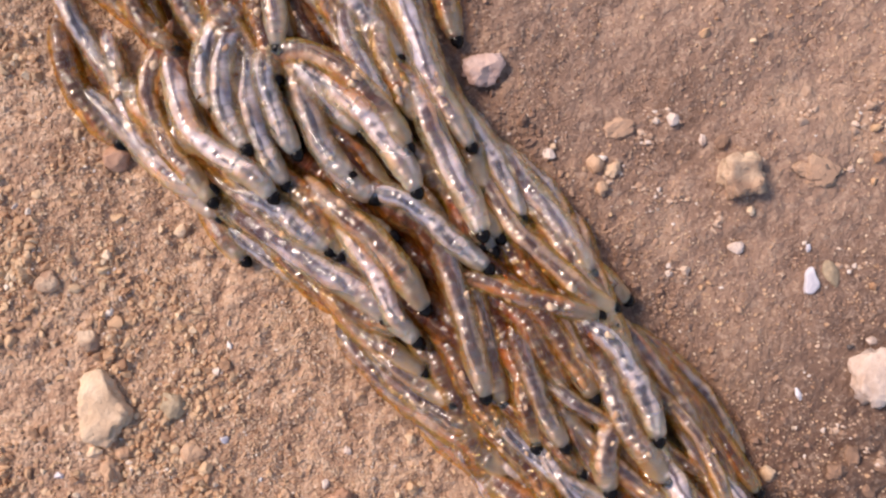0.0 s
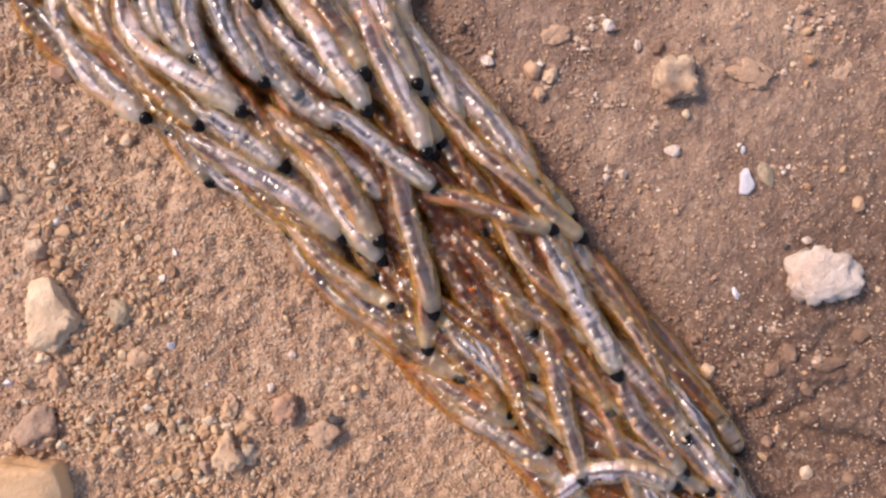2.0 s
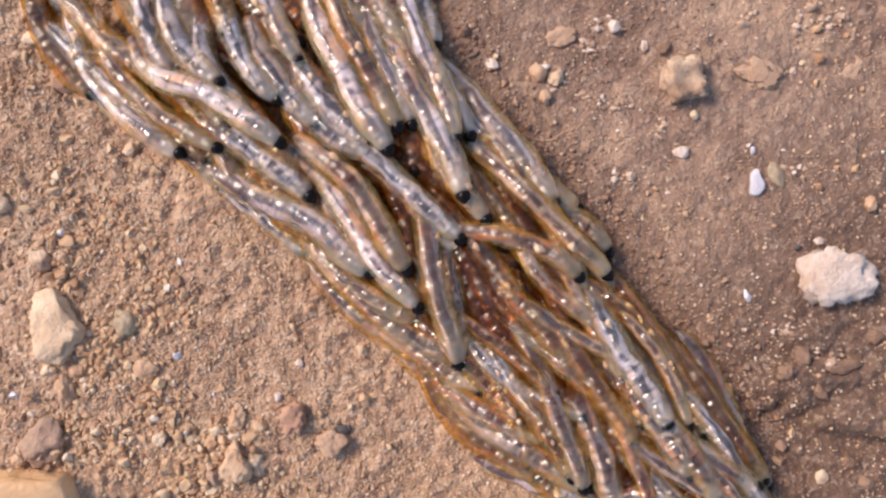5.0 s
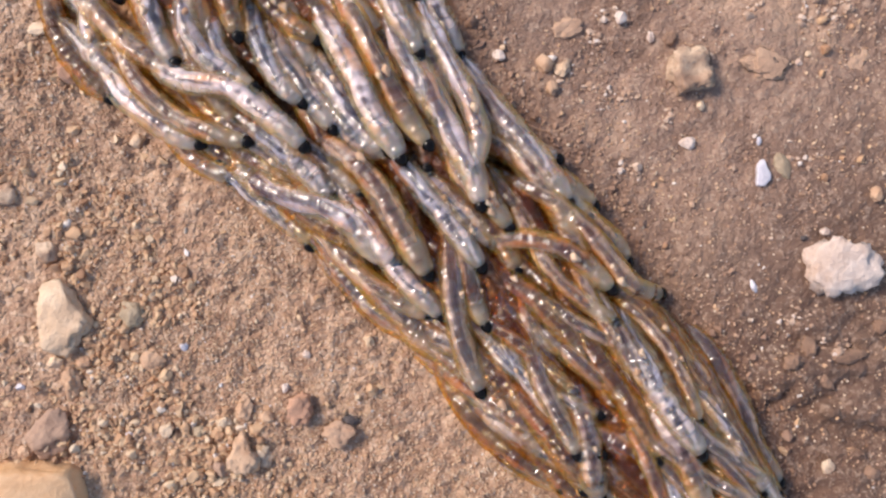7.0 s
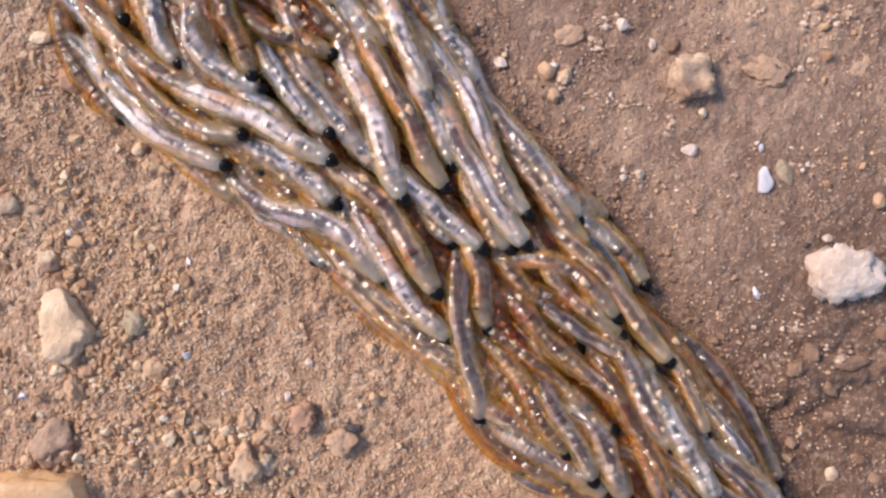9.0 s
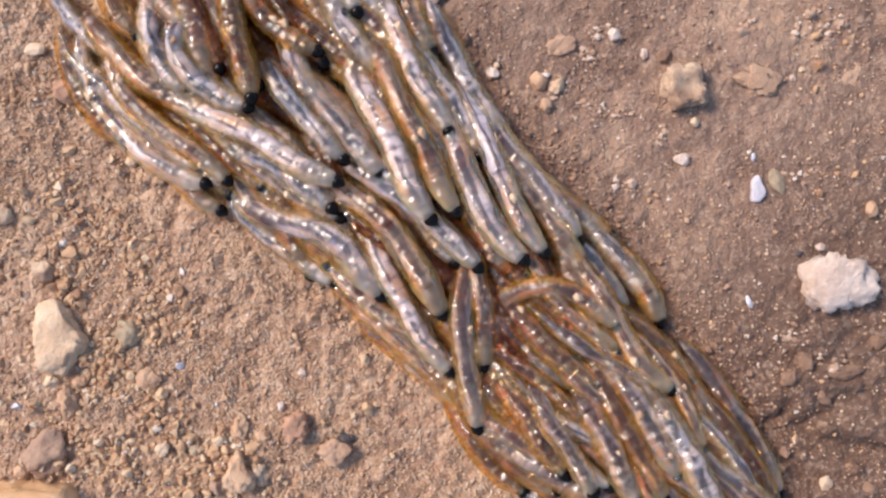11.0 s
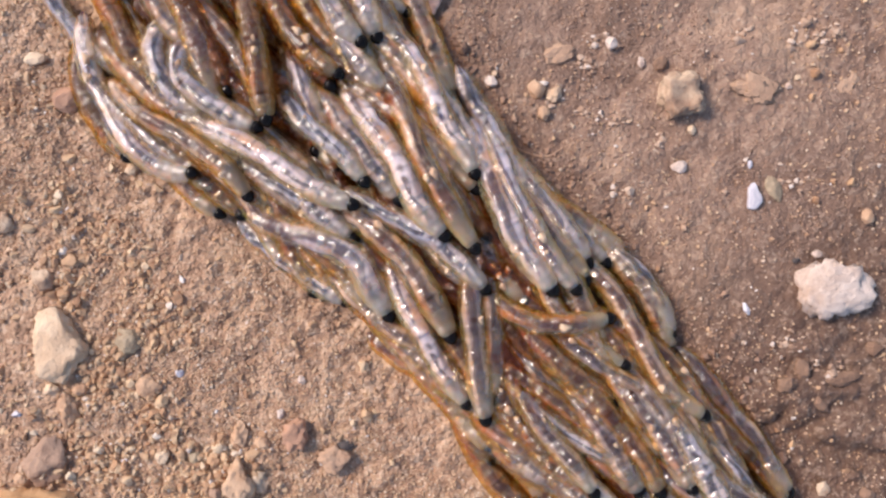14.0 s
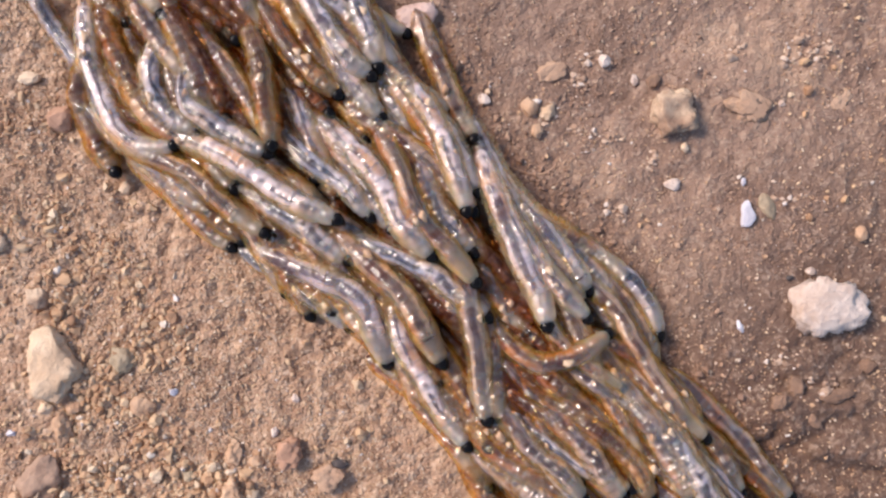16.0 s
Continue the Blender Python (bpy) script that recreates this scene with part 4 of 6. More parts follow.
larva(7.5, 0.9, "grey", [
    (0, (-10.1, 10.5), (-10.7, 11.5), (-11.3, 12.8), (-11.8, 14.0), (-11.9, 15.1)),
    (3.5, (-8.6, 9.4), (-9.5, 10.3), (-10.4, 11.4), (-11.0, 12.6), (-11.4, 13.7)),
    (7, (-7.1, 7.9), (-8.1, 8.8), (-9.0, 10.3), (-9.6, 11.8), (-9.9, 13.0)),
    (9, (-5.8, 6.8), (-7.0, 7.9), (-8.2, 9.4), (-9.1, 10.9), (-9.8, 11.9)),
    (12.5, (-4.0, 5.5), (-4.9, 6.8), (-6.4, 8.2), (-7.6, 9.7), (-8.4, 11.2)),
    (16, (-2.8, 4.4), (-4.1, 6.0), (-5.6, 7.0), (-7.1, 8.4), (-8.0, 9.3))], [(1, 0.9, -0.6), (2, 0.7, -0.7), (3, 0.2, -0.2), (4, 0.0, -0.3), (6.5, -0.1, -0.0), (8, -0.2, 0.1), (11.5, 0.1, -0.1), (13, -0.1, 0.1), (14, -0.0, 0.2), (15, 0.3, -0.0)])
larva(7.9, 0.8, "grey", [
    (0, (-7.3, 9.4), (-8.5, 10.6), (-9.3, 12.0), (-9.9, 13.5), (-10.4, 14.7)),
    (3.5, (-6.4, 7.9), (-7.6, 8.8), (-8.7, 10.3), (-9.6, 11.7), (-10.0, 13.2)),
    (7, (-5.5, 6.6), (-6.7, 8.3), (-7.9, 9.9), (-8.7, 11.6), (-9.3, 13.1)),
    (9, (-4.1, 5.9), (-5.6, 7.8), (-6.9, 9.3), (-8.1, 11.0), (-8.9, 12.2)),
    (12.5, (-1.7, 4.7), (-3.1, 6.4), (-4.6, 8.2), (-6.0, 10.2), (-6.4, 10.6)),
    (16, (-1.7, 3.8), (-2.6, 5.4), (-3.8, 7.2), (-5.0, 8.7), (-5.9, 9.9))])
larva(8.7, 0.7, "grey", [
    (0, (-6.1, 8.3), (-7.6, 9.5), (-8.7, 10.9), (-9.3, 12.2), (-9.8, 13.0)),
    (3.5, (-3.7, 6.1), (-5.2, 6.9), (-6.8, 8.2), (-7.7, 9.4), (-8.6, 10.9)),
    (7, (-2.5, 5.3), (-4.0, 5.9), (-5.2, 7.3), (-6.4, 8.9), (-7.5, 10.1)),
    (9, (-2.3, 4.6), (-3.8, 5.8), (-5.0, 7.3), (-6.2, 8.8), (-7.4, 10.3)),
    (12.5, (-0.2, 3.9), (-2.0, 5.4), (-3.2, 7.2), (-4.4, 8.7), (-5.6, 10.5))])
larva(7.5, 0.75, "grey", [
    (0, (-6.8, 11.8), (-8.0, 13.0), (-9.2, 14.1), (-10.1, 15.0)),
    (3.5, (-3.7, 7.0), (-4.9, 7.8), (-6.1, 8.8), (-7.0, 10.0), (-7.9, 11.5)),
    (7, (-2.8, 5.5), (-4.0, 6.5), (-5.2, 8.2), (-6.4, 10.1), (-7.3, 11.3))], [(1, 1.5, -1.6), (2, 0.9, -0.4), (3, -0.1, -0.2), (4, 0.1, 0.1)])
larva(10.8, 0.95, "pale", [
    (0, (-0.3, 6.6), (-0.9, 8.1), (-2.0, 9.9), (-2.9, 11.6), (-3.7, 13.4), (-4.5, 14.9), (-5.4, 16.0)),
    (1.5, (-0.1, 6.5), (-0.7, 8.0), (-1.8, 9.8), (-2.7, 11.4), (-3.5, 13.2), (-4.3, 14.7)),
    (3.5, (1.1, 3.9), (0.7, 5.3), (-0.3, 7.5), (-1.5, 9.4), (-2.4, 11.2), (-3.0, 12.8)),
    (7, (2.3, 2.6), (1.8, 4.4), (0.8, 6.2), (-0.4, 8.6), (-1.1, 10.1), (-1.8, 12.0)),
    (9, (4.5, 0.9), (3.3, 2.4), (2.2, 4.2), (1.1, 6.0), (0.3, 7.8), (-0.5, 9.4)),
    (12.5, (6.3, -0.4), (4.9, 0.8), (3.7, 2.6), (3.0, 4.4), (2.4, 6.2), (2.0, 7.8)),
    (16, (6.5, -1.4), (6.2, 0.0), (5.2, 2.1), (4.3, 4.3), (3.6, 6.3), (3.2, 7.9))], [(1, -0.5, -0.1), (2, -0.1, -0.2), (3, 0.1, 0.1), (4, 0.2, 0.4), (6.5, 0.1, 0.1), (8, -0.2, -0.5), (11.5, -0.9, 0.5), (13, -0.0, 0.4)])
larva(10.6, 1.0, "pale", [
    (0, (-1.0, 11.2), (-2.0, 12.8), (-3.0, 14.4), (-3.8, 16.2), (-4.5, 18.0), (-5.1, 19.5)),
    (1.5, (-0.2, 9.5), (-1.2, 11.2), (-2.2, 13.0), (-2.8, 14.9), (-3.2, 16.5)),
    (3.5, (0.8, 8.9), (-0.1, 10.3), (-0.9, 12.0), (-1.6, 13.6), (-2.0, 14.9)),
    (7, (2.0, 4.5), (2.3, 6.1), (1.7, 8.1), (0.8, 10.0), (-0.3, 12.2), (-0.9, 13.9)),
    (9, (4.6, 2.5), (3.8, 3.5), (2.8, 5.4), (2.2, 7.4), (1.3, 9.5), (0.4, 11.4)),
    (12.5, (6.9, -0.1), (5.8, 1.4), (5.0, 3.2), (4.2, 5.0), (3.5, 6.9), (2.8, 8.9)),
    (16, (8.7, -1.1), (7.2, 0.5), (5.9, 2.3), (4.7, 4.1), (4.0, 6.0), (3.3, 7.9))], [(2, -0.5, 0.0), (3, -0.1, 0.1), (4, -0.2, -0.7), (6.5, 0.5, 0.2), (8, -0.5, 0.8)])
larva(10.2, 1.0, "pale", [
    (0, (-3.8, 8.7), (-4.6, 10.2), (-5.7, 11.6), (-7.3, 13.2), (-9.1, 14.6), (-10.6, 15.4)),
    (3.5, (-2.2, 6.8), (-3.0, 8.0), (-3.9, 9.4), (-4.9, 11.2), (-5.8, 12.9), (-6.2, 14.1)),
    (7, (-1.9, 5.0), (-2.4, 5.8), (-3.5, 7.6), (-4.5, 9.7), (-5.4, 11.4), (-6.3, 12.9)),
    (9, (-1.9, 3.3), (-2.4, 4.2), (-3.1, 6.8), (-4.0, 8.9), (-4.9, 10.7), (-5.5, 12.5)),
    (12.5, (0.7, 2.4), (-0.2, 3.5), (-1.3, 5.9), (-2.4, 8.0), (-3.4, 9.8), (-4.3, 11.3)),
    (16, (0.4, 2.3), (-1.0, 3.8), (-1.7, 5.3), (-2.9, 7.1), (-4.4, 8.6), (-5.5, 9.8))], [(1, -0.2, 0.0), (2, -0.2, 0.1), (3, 0.1, 0.0), (4, -0.0, 0.1), (6.5, -0.3, -0.3), (8, 0.4, 0.7), (11.5, 0.4, -0.0), (13, 0.1, -0.1), (14, 0.1, 0.0), (15, 1.0, -1.0)])
larva(11.2, 1.0, "clear", [
    (0, (-4.3, 11.0), (-5.3, 12.5), (-6.8, 14.0), (-8.2, 15.1), (-9.7, 15.7), (-10.9, 15.8)),
    (3.5, (-2.7, 8.7), (-3.4, 10.4), (-4.4, 12.2), (-5.2, 13.5), (-5.8, 15.0)),
    (7, (-0.5, 5.7), (-1.1, 6.4), (-2.2, 8.2), (-3.1, 10.0), (-4.0, 11.8), (-4.9, 13.3)),
    (9, (0.3, 3.9), (-0.6, 5.1), (-1.4, 7.2), (-2.6, 9.3), (-3.6, 11.1), (-4.5, 12.9)),
    (12.5, (2.0, 2.5), (1.3, 3.8), (0.5, 5.9), (-0.6, 8.0), (-1.3, 10.2), (-2.2, 12.0)),
    (16, (2.7, 0.9), (1.3, 2.6), (-0.2, 4.3), (-1.2, 6.8), (-2.3, 8.9), (-3.0, 10.5))], [(1, 0.3, -0.7), (2, 0.1, 0.1), (3, -0.1, 0.1), (4, 0.1, -0.1), (6.5, 0.1, -0.4), (8, 0.1, 0.4), (11.5, 0.0, 0.1), (13, 0.1, 0.2), (14, 0.0, -0.1), (15, 0.1, -0.1)])
larva(7.8, 0.9, "pale", [
    (0, (-5.3, 12.6), (-6.4, 14.5), (-7.5, 16.5), (-7.9, 18.3), (-8.1, 19.8)),
    (3.5, (-1.6, 7.6), (-2.2, 9.1), (-3.1, 10.9), (-3.7, 12.4), (-4.2, 14.0)),
    (7, (-0.1, 7.1), (-1.0, 8.9), (-1.9, 10.7), (-2.5, 12.3), (-3.3, 13.8)),
    (9, (0.7, 5.1), (0.1, 6.6), (-0.9, 8.8), (-1.7, 10.6), (-2.3, 12.1))])
larva(7.5, 0.8, "clear", [
    (0, (-3.8, 12.6), (-4.8, 14.0), (-5.7, 15.8), (-6.3, 17.6), (-7.0, 19.0)),
    (3.5, (2.3, 3.1), (1.6, 4.0), (0.8, 4.9), (0.2, 6.1)),
    (7, (3.8, 1.4), (2.9, 2.6), (1.7, 3.5), (1.1, 4.4)),
    (9, (3.7, 0.7), (2.8, 1.8), (1.9, 3.3), (1.1, 5.2))])
larva(11.5, 0.85, "clear", [
    (0, (6.9, 2.8), (5.4, 3.5), (3.6, 5.0), (1.7, 6.6), (0.5, 8.2), (-0.5, 10.0)),
    (1.5, (6.9, 2.2), (5.6, 2.8), (3.8, 4.5), (1.9, 6.1), (0.7, 7.6), (-0.6, 9.1)),
    (3.5, (7.6, 0.4), (7.1, 1.8), (5.4, 3.3), (3.5, 5.0), (1.9, 6.8), (0.8, 8.3)),
    (7, (12.5, -2.3), (10.6, -1.8), (9.0, 0.1), (7.5, 1.7), (5.6, 3.2), (3.5, 4.1)),
    (9, (12.3, -5.4), (11.3, -4.2), (10.1, -2.5), (8.5, -0.4), (6.7, 1.2), (4.9, 2.6)),
    (12.5, (14.4, -7.4), (12.4, -6.2), (11.0, -3.5), (10.1, -1.7), (8.6, 0.2), (6.4, 1.7)),
    (16, (15.1, -7.7), (13.8, -6.5), (12.7, -4.8), (11.5, -2.7), (10.5, -0.8), (8.9, 0.7))], [(1, 1.4, -0.5), (2, 1.6, -0.6), (6.5, -0.3, 0.4), (8, 0.3, 1.1), (11.5, -0.9, 0.2), (13, 0.1, -0.4), (14, -0.1, 0.1), (15, -0.3, -0.1)])
larva(10.3, 0.4, "grey", [
    (0, (4.3, 6.8), (3.2, 8.5), (2.0, 9.7), (0.7, 10.7), (-0.4, 11.9)),
    (3.5, (6.7, 4.4), (5.5, 5.0), (3.9, 6.4), (2.6, 7.6), (1.5, 8.5), (0.8, 9.5)),
    (7, (8.3, 2.0), (7.0, 3.2), (5.5, 4.3), (3.9, 5.6), (2.7, 7.4)),
    (9, (9.9, 0.6), (8.2, 1.9), (6.6, 3.4), (5.4, 4.7), (4.1, 6.2)),
    (12.5, (13.1, -2.9), (12.4, -1.1), (11.1, 0.8), (9.5, 2.3), (7.9, 3.6), (6.3, 4.5)),
    (16, (13.1, -2.2), (12.6, -0.6), (11.1, 1.2), (9.2, 2.6), (7.6, 3.7))], [(1, -0.4, 0.8), (2, -0.5, 0.4), (3, -0.7, 0.5), (4, -0.2, 0.1), (6.5, 0.0, 0.0), (8, -0.6, 0.3), (11.5, 0.3, -0.3), (13, 0.4, -0.9), (14, 0.3, -0.6), (15, -0.0, 0.1)])
larva(8.1, 0.3, "grey", [
    (0, (4.3, 7.8), (3.1, 9.5), (1.7, 10.5), (0.2, 11.5), (-0.8, 12.9)),
    (3.5, (5.1, 6.0), (4.2, 7.2), (3.1, 8.5), (2.2, 9.6), (1.1, 10.5)),
    (7, (6.6, 5.2), (4.9, 6.0), (3.6, 7.3), (2.7, 8.7), (1.9, 10.0)),
    (9, (6.5, 4.9), (5.1, 6.0), (4.0, 6.9), (2.9, 8.2), (2.0, 10.1)),
    (12.5, (8.9, 2.0), (7.6, 3.3), (6.5, 4.4), (5.7, 5.5), (4.8, 6.8)),
    (16, (10.7, -0.6), (9.5, 1.3), (7.9, 2.9), (6.3, 4.2), (5.4, 5.4))], [(1, -0.0, -0.0), (2, 0.2, -0.4), (3, 0.0, -0.2), (4, 0.0, -0.1), (6.5, -0.2, -0.2), (8, -0.1, -0.4)])
larva(7.5, 0.3, "clear", [
    (0, (7.9, 3.2), (6.6, 4.1), (5.3, 5.3), (4.7, 6.5), (4.1, 7.8)),
    (3.5, (9.7, 1.4), (9.0, 2.1), (7.7, 3.0), (6.7, 3.9), (5.8, 4.9)),
    (7, (10.5, -0.4), (9.8, 0.5), (8.3, 1.8), (7.1, 3.0), (5.8, 4.0)),
    (9, (11.4, -1.3), (10.4, 0.2), (9.2, 1.4), (7.9, 2.5), (6.6, 3.8)),
    (12.5, (13.7, -4.1), (13.4, -3.0), (12.7, -1.2), (11.4, 0.4), (10.2, 2.0)),
    (16, (12.8, -4.0), (12.3, -2.5), (11.4, -0.9), (10.1, 0.7), (8.8, 2.0))], [(2, -0.7, 0.1), (3, -0.3, 0.1), (4, -0.4, 0.1), (6.5, -0.0, 0.0), (8, -0.1, -0.4)])
larva(8.4, 0.6, "grey", [
    (0, (-2.0, 12.4), (-2.7, 13.9), (-3.2, 15.5), (-3.8, 17.3), (-4.3, 19.1)),
    (3.5, (-0.4, 12.6), (-0.7, 14.0), (-1.0, 15.3), (-1.5, 16.6)),
    (7, (1.2, 11.1), (0.5, 12.5), (-0.3, 14.1), (-0.7, 15.4)),
    (9, (2.0, 9.9), (1.4, 11.4), (0.4, 12.6), (-0.2, 14.2)),
    (12.5, (4.8, 5.7), (3.9, 7.3), (3.0, 9.3), (1.7, 11.3), (0.8, 13.2)),
    (16, (6.2, 2.6), (5.3, 4.1), (4.4, 6.0), (3.5, 8.0), (2.6, 10.0))])
larva(8.6, 0.85, "clear", [
    (0, (6.0, 2.4), (4.2, 2.8), (2.1, 3.3), (-0.0, 4.0), (-1.7, 4.4)),
    (1.5, (6.9, 2.0), (5.0, 2.2), (2.9, 3.1), (0.7, 3.6), (-1.5, 3.8)),
    (3.5, (6.9, 0.2), (5.7, 1.2), (3.5, 1.9), (1.4, 2.3), (-0.4, 2.6)),
    (7, (9.3, -1.9), (7.7, -0.4), (5.9, 0.5), (3.8, 0.7), (1.9, 0.2)),
    (9, (9.4, -3.0), (7.9, -1.2), (6.1, -0.1), (3.9, -0.0), (2.2, -0.6)),
    (12.5, (10.1, -2.9), (8.5, -1.8), (6.7, -1.4), (5.2, -1.7), (4.4, -2.3)),
    (14.5, (9.3, -2.0), (7.4, -2.7), (5.4, -2.7), (3.9, -1.6), (3.1, -0.2)),
    (16, (9.9, -2.1), (8.0, -3.2), (6.0, -3.5), (4.3, -2.3), (3.2, -0.7))])
larva(10.7, 0.8, "pale", [
    (0, (-5.3, 2.0), (-6.5, 3.2), (-8.7, 4.4), (-10.8, 5.8), (-12.7, 6.9), (-14.2, 7.8)),
    (3.5, (-3.7, 0.3), (-5.1, 1.4), (-6.8, 2.8), (-8.6, 3.7), (-10.2, 4.5)),
    (7, (-2.3, -0.4), (-3.4, 0.2), (-4.6, 1.7), (-6.4, 2.6), (-8.3, 3.1), (-9.8, 3.9), (-11.1, 4.8)),
    (9, (-2.9, -1.0), (-3.7, -0.1), (-5.0, 1.4), (-6.6, 2.3), (-8.4, 2.7), (-10.0, 3.4), (-11.2, 4.7)),
    (12.5, (-1.7, -1.9), (-2.8, -0.6), (-3.8, 1.0), (-5.6, 2.1), (-7.8, 2.7), (-9.7, 3.5)),
    (16, (-2.0, -3.5), (-2.6, -1.9), (-3.3, -0.1), (-5.1, 1.0), (-7.0, 1.8), (-8.9, 2.7))], [(6.5, -0.4, -1.0), (8, -0.3, 0.2), (11.5, -0.6, 0.3), (13, -0.6, 0.7), (14, -0.5, 0.7), (15, 0.2, 0.7)])
larva(9.9, 0.9, "clear", [
    (0, (-3.2, 2.6), (-4.5, 4.5), (-5.7, 5.9), (-7.2, 7.1), (-8.7, 8.2)),
    (3.5, (-1.7, 0.3), (-2.5, 1.3), (-3.7, 3.4), (-4.9, 4.9), (-6.4, 5.9), (-7.9, 6.9)),
    (7, (-0.5, -1.1), (-1.6, 0.8), (-2.8, 2.9), (-4.2, 4.7), (-5.7, 5.7), (-6.8, 6.2)),
    (9, (-0.2, -1.6), (-0.7, -0.8), (-1.7, 1.0), (-2.9, 2.9), (-4.4, 4.2), (-5.5, 4.8)),
    (12.5, (1.1, -2.7), (0.7, -1.8), (-0.2, -0.3), (-1.4, 1.5), (-2.8, 3.0), (-4.3, 3.9)),
    (16, (0.9, -3.4), (-0.1, -1.6), (-0.9, -0.1), (-2.1, 1.1), (-3.2, 2.1))], [(2, -0.0, -0.4), (3, 0.0, -0.2), (4, -0.0, -0.0)])
larva(9.8, 0.8, "pale", [
    (0, (-3.6, 0.8), (-4.6, 1.8), (-5.3, 3.4), (-6.3, 5.0), (-7.3, 6.5), (-8.3, 7.6)),
    (3.5, (-1.4, -1.3), (-2.6, 0.1), (-3.9, 1.6), (-4.6, 3.1), (-5.5, 4.6), (-6.4, 5.5)),
    (7, (0.2, -3.3), (-1.1, -2.0), (-2.5, -0.4), (-3.7, 1.4), (-4.9, 3.2), (-5.8, 4.4)),
    (9, (0.5, -4.1), (-1.0, -2.8), (-2.2, -1.1), (-3.1, 0.4), (-3.8, 1.6)),
    (12.5, (1.4, -6.8), (0.5, -5.3), (-0.4, -3.4), (-1.3, -1.6), (-2.0, -0.0)),
    (16, (2.2, -8.0), (1.2, -6.6), (0.1, -4.7), (-1.1, -2.5), (-1.6, -0.7), (-2.1, 0.8))], [(1, -0.2, 0.1), (2, 0.1, 0.2), (3, -0.4, 0.3), (4, 0.0, -0.4), (6.5, 0.1, 0.1), (8, -0.3, -0.5), (11.5, -0.1, 0.3), (13, -0.2, 0.3), (14, 0.1, 0.6), (15, 0.1, 0.6)])
larva(10.7, 0.5, "clear", [
    (0, (-3.2, -1.0), (-5.0, 0.2), (-6.6, 1.0), (-7.8, 2.4), (-8.8, 3.4)),
    (3.5, (-0.7, -3.9), (-2.3, -3.0), (-4.1, -1.8), (-5.7, -0.2), (-6.9, 1.3), (-7.6, 2.2)),
    (7, (-0.0, -5.6), (-1.0, -4.7), (-2.3, -3.2), (-3.8, -1.6), (-5.3, -0.4), (-6.3, 0.5)),
    (9, (0.7, -6.5), (-0.2, -5.5), (-1.5, -4.3), (-3.0, -3.0), (-4.5, -1.5), (-5.5, -0.6)),
    (12.5, (3.1, -8.7), (1.6, -7.2), (-0.3, -5.0), (-2.1, -3.5), (-3.6, -2.2), (-4.6, -1.3)),
    (16, (3.0, -9.9), (1.5, -8.0), (-0.1, -6.2), (-1.0, -4.2), (-1.9, -2.6))], [(6.5, -0.5, 0.3), (8, 0.0, -0.2)])
larva(8.3, 0.2, "glass", [
    (0, (-1.8, -4.2), (-3.4, -3.0), (-4.7, -2.1), (-6.3, -0.6), (-7.3, 0.6)),
    (3.5, (-1.4, -4.6), (-3.0, -3.7), (-4.5, -2.4), (-5.8, -1.2), (-6.7, 0.4)),
    (7, (-0.9, -4.8), (-2.3, -3.8), (-3.8, -2.6), (-5.1, -1.3), (-6.0, -0.1)),
    (9, (0.4, -6.4), (-1.2, -4.8), (-2.7, -3.7), (-4.3, -2.4), (-5.2, -1.2)),
    (12.5, (2.5, -8.1), (1.0, -6.7), (-0.6, -5.1), (-2.1, -3.5), (-3.4, -2.3))])
larva(7.5, 0.3, "grey", [
    (0, (-7.9, 2.8), (-9.1, 3.4), (-10.7, 4.3), (-12.0, 5.2), (-13.2, 6.0)),
    (3.5, (-6.7, 0.4), (-8.0, 1.6), (-9.2, 2.6), (-10.5, 3.5), (-11.4, 4.4)),
    (7, (-6.8, 0.5), (-7.9, 1.5), (-9.1, 2.4), (-10.4, 3.5), (-11.6, 4.6)),
    (9, (-6.3, -0.2), (-7.4, 1.0), (-8.3, 1.8), (-9.6, 2.6), (-10.8, 3.8)),
    (12.5, (-5.0, -1.1), (-6.5, -0.4), (-7.9, 0.7), (-9.3, 1.9), (-10.5, 3.1)),
    (16, (-4.2, -1.6), (-5.3, -0.6), (-6.9, 0.5), (-8.2, 1.5), (-9.7, 2.4))], [(11.5, 0.2, 0.1), (13, -0.2, 0.3), (14, -0.1, 0.1), (15, 0.2, -0.1)])
larva(10.8, 0.5, "amber", [
    (0, (1.7, -8.4), (0.4, -6.7), (-0.6, -4.4), (-1.6, -2.2), (-2.6, -0.0), (-3.4, 0.8)),
    (1.5, (3.1, -8.7), (0.9, -7.3), (-0.7, -5.0), (-1.3, -2.8), (-2.0, -1.0)),
    (3.5, (5.2, -11.1), (3.4, -9.9), (1.2, -8.7), (-0.1, -6.8), (-0.6, -4.6), (-1.0, -3.1)),
    (7, (6.7, -12.8), (4.9, -11.6), (3.0, -10.1), (1.2, -7.9), (0.5, -6.3)),
    (9, (6.8, -12.0), (4.7, -11.1), (3.2, -9.9), (1.9, -8.3), (1.3, -7.1)),
    (12.5, (6.5, -11.8), (4.6, -10.3), (3.4, -8.7), (2.5, -7.2), (1.6, -6.0)),
    (16, (6.1, -11.0), (4.5, -9.4), (3.3, -7.8), (2.4, -6.0), (1.8, -4.8))], [(1, 0.6, -0.4), (2, -0.6, 0.4), (3, -0.1, -0.1), (4, -0.1, 0.3)])
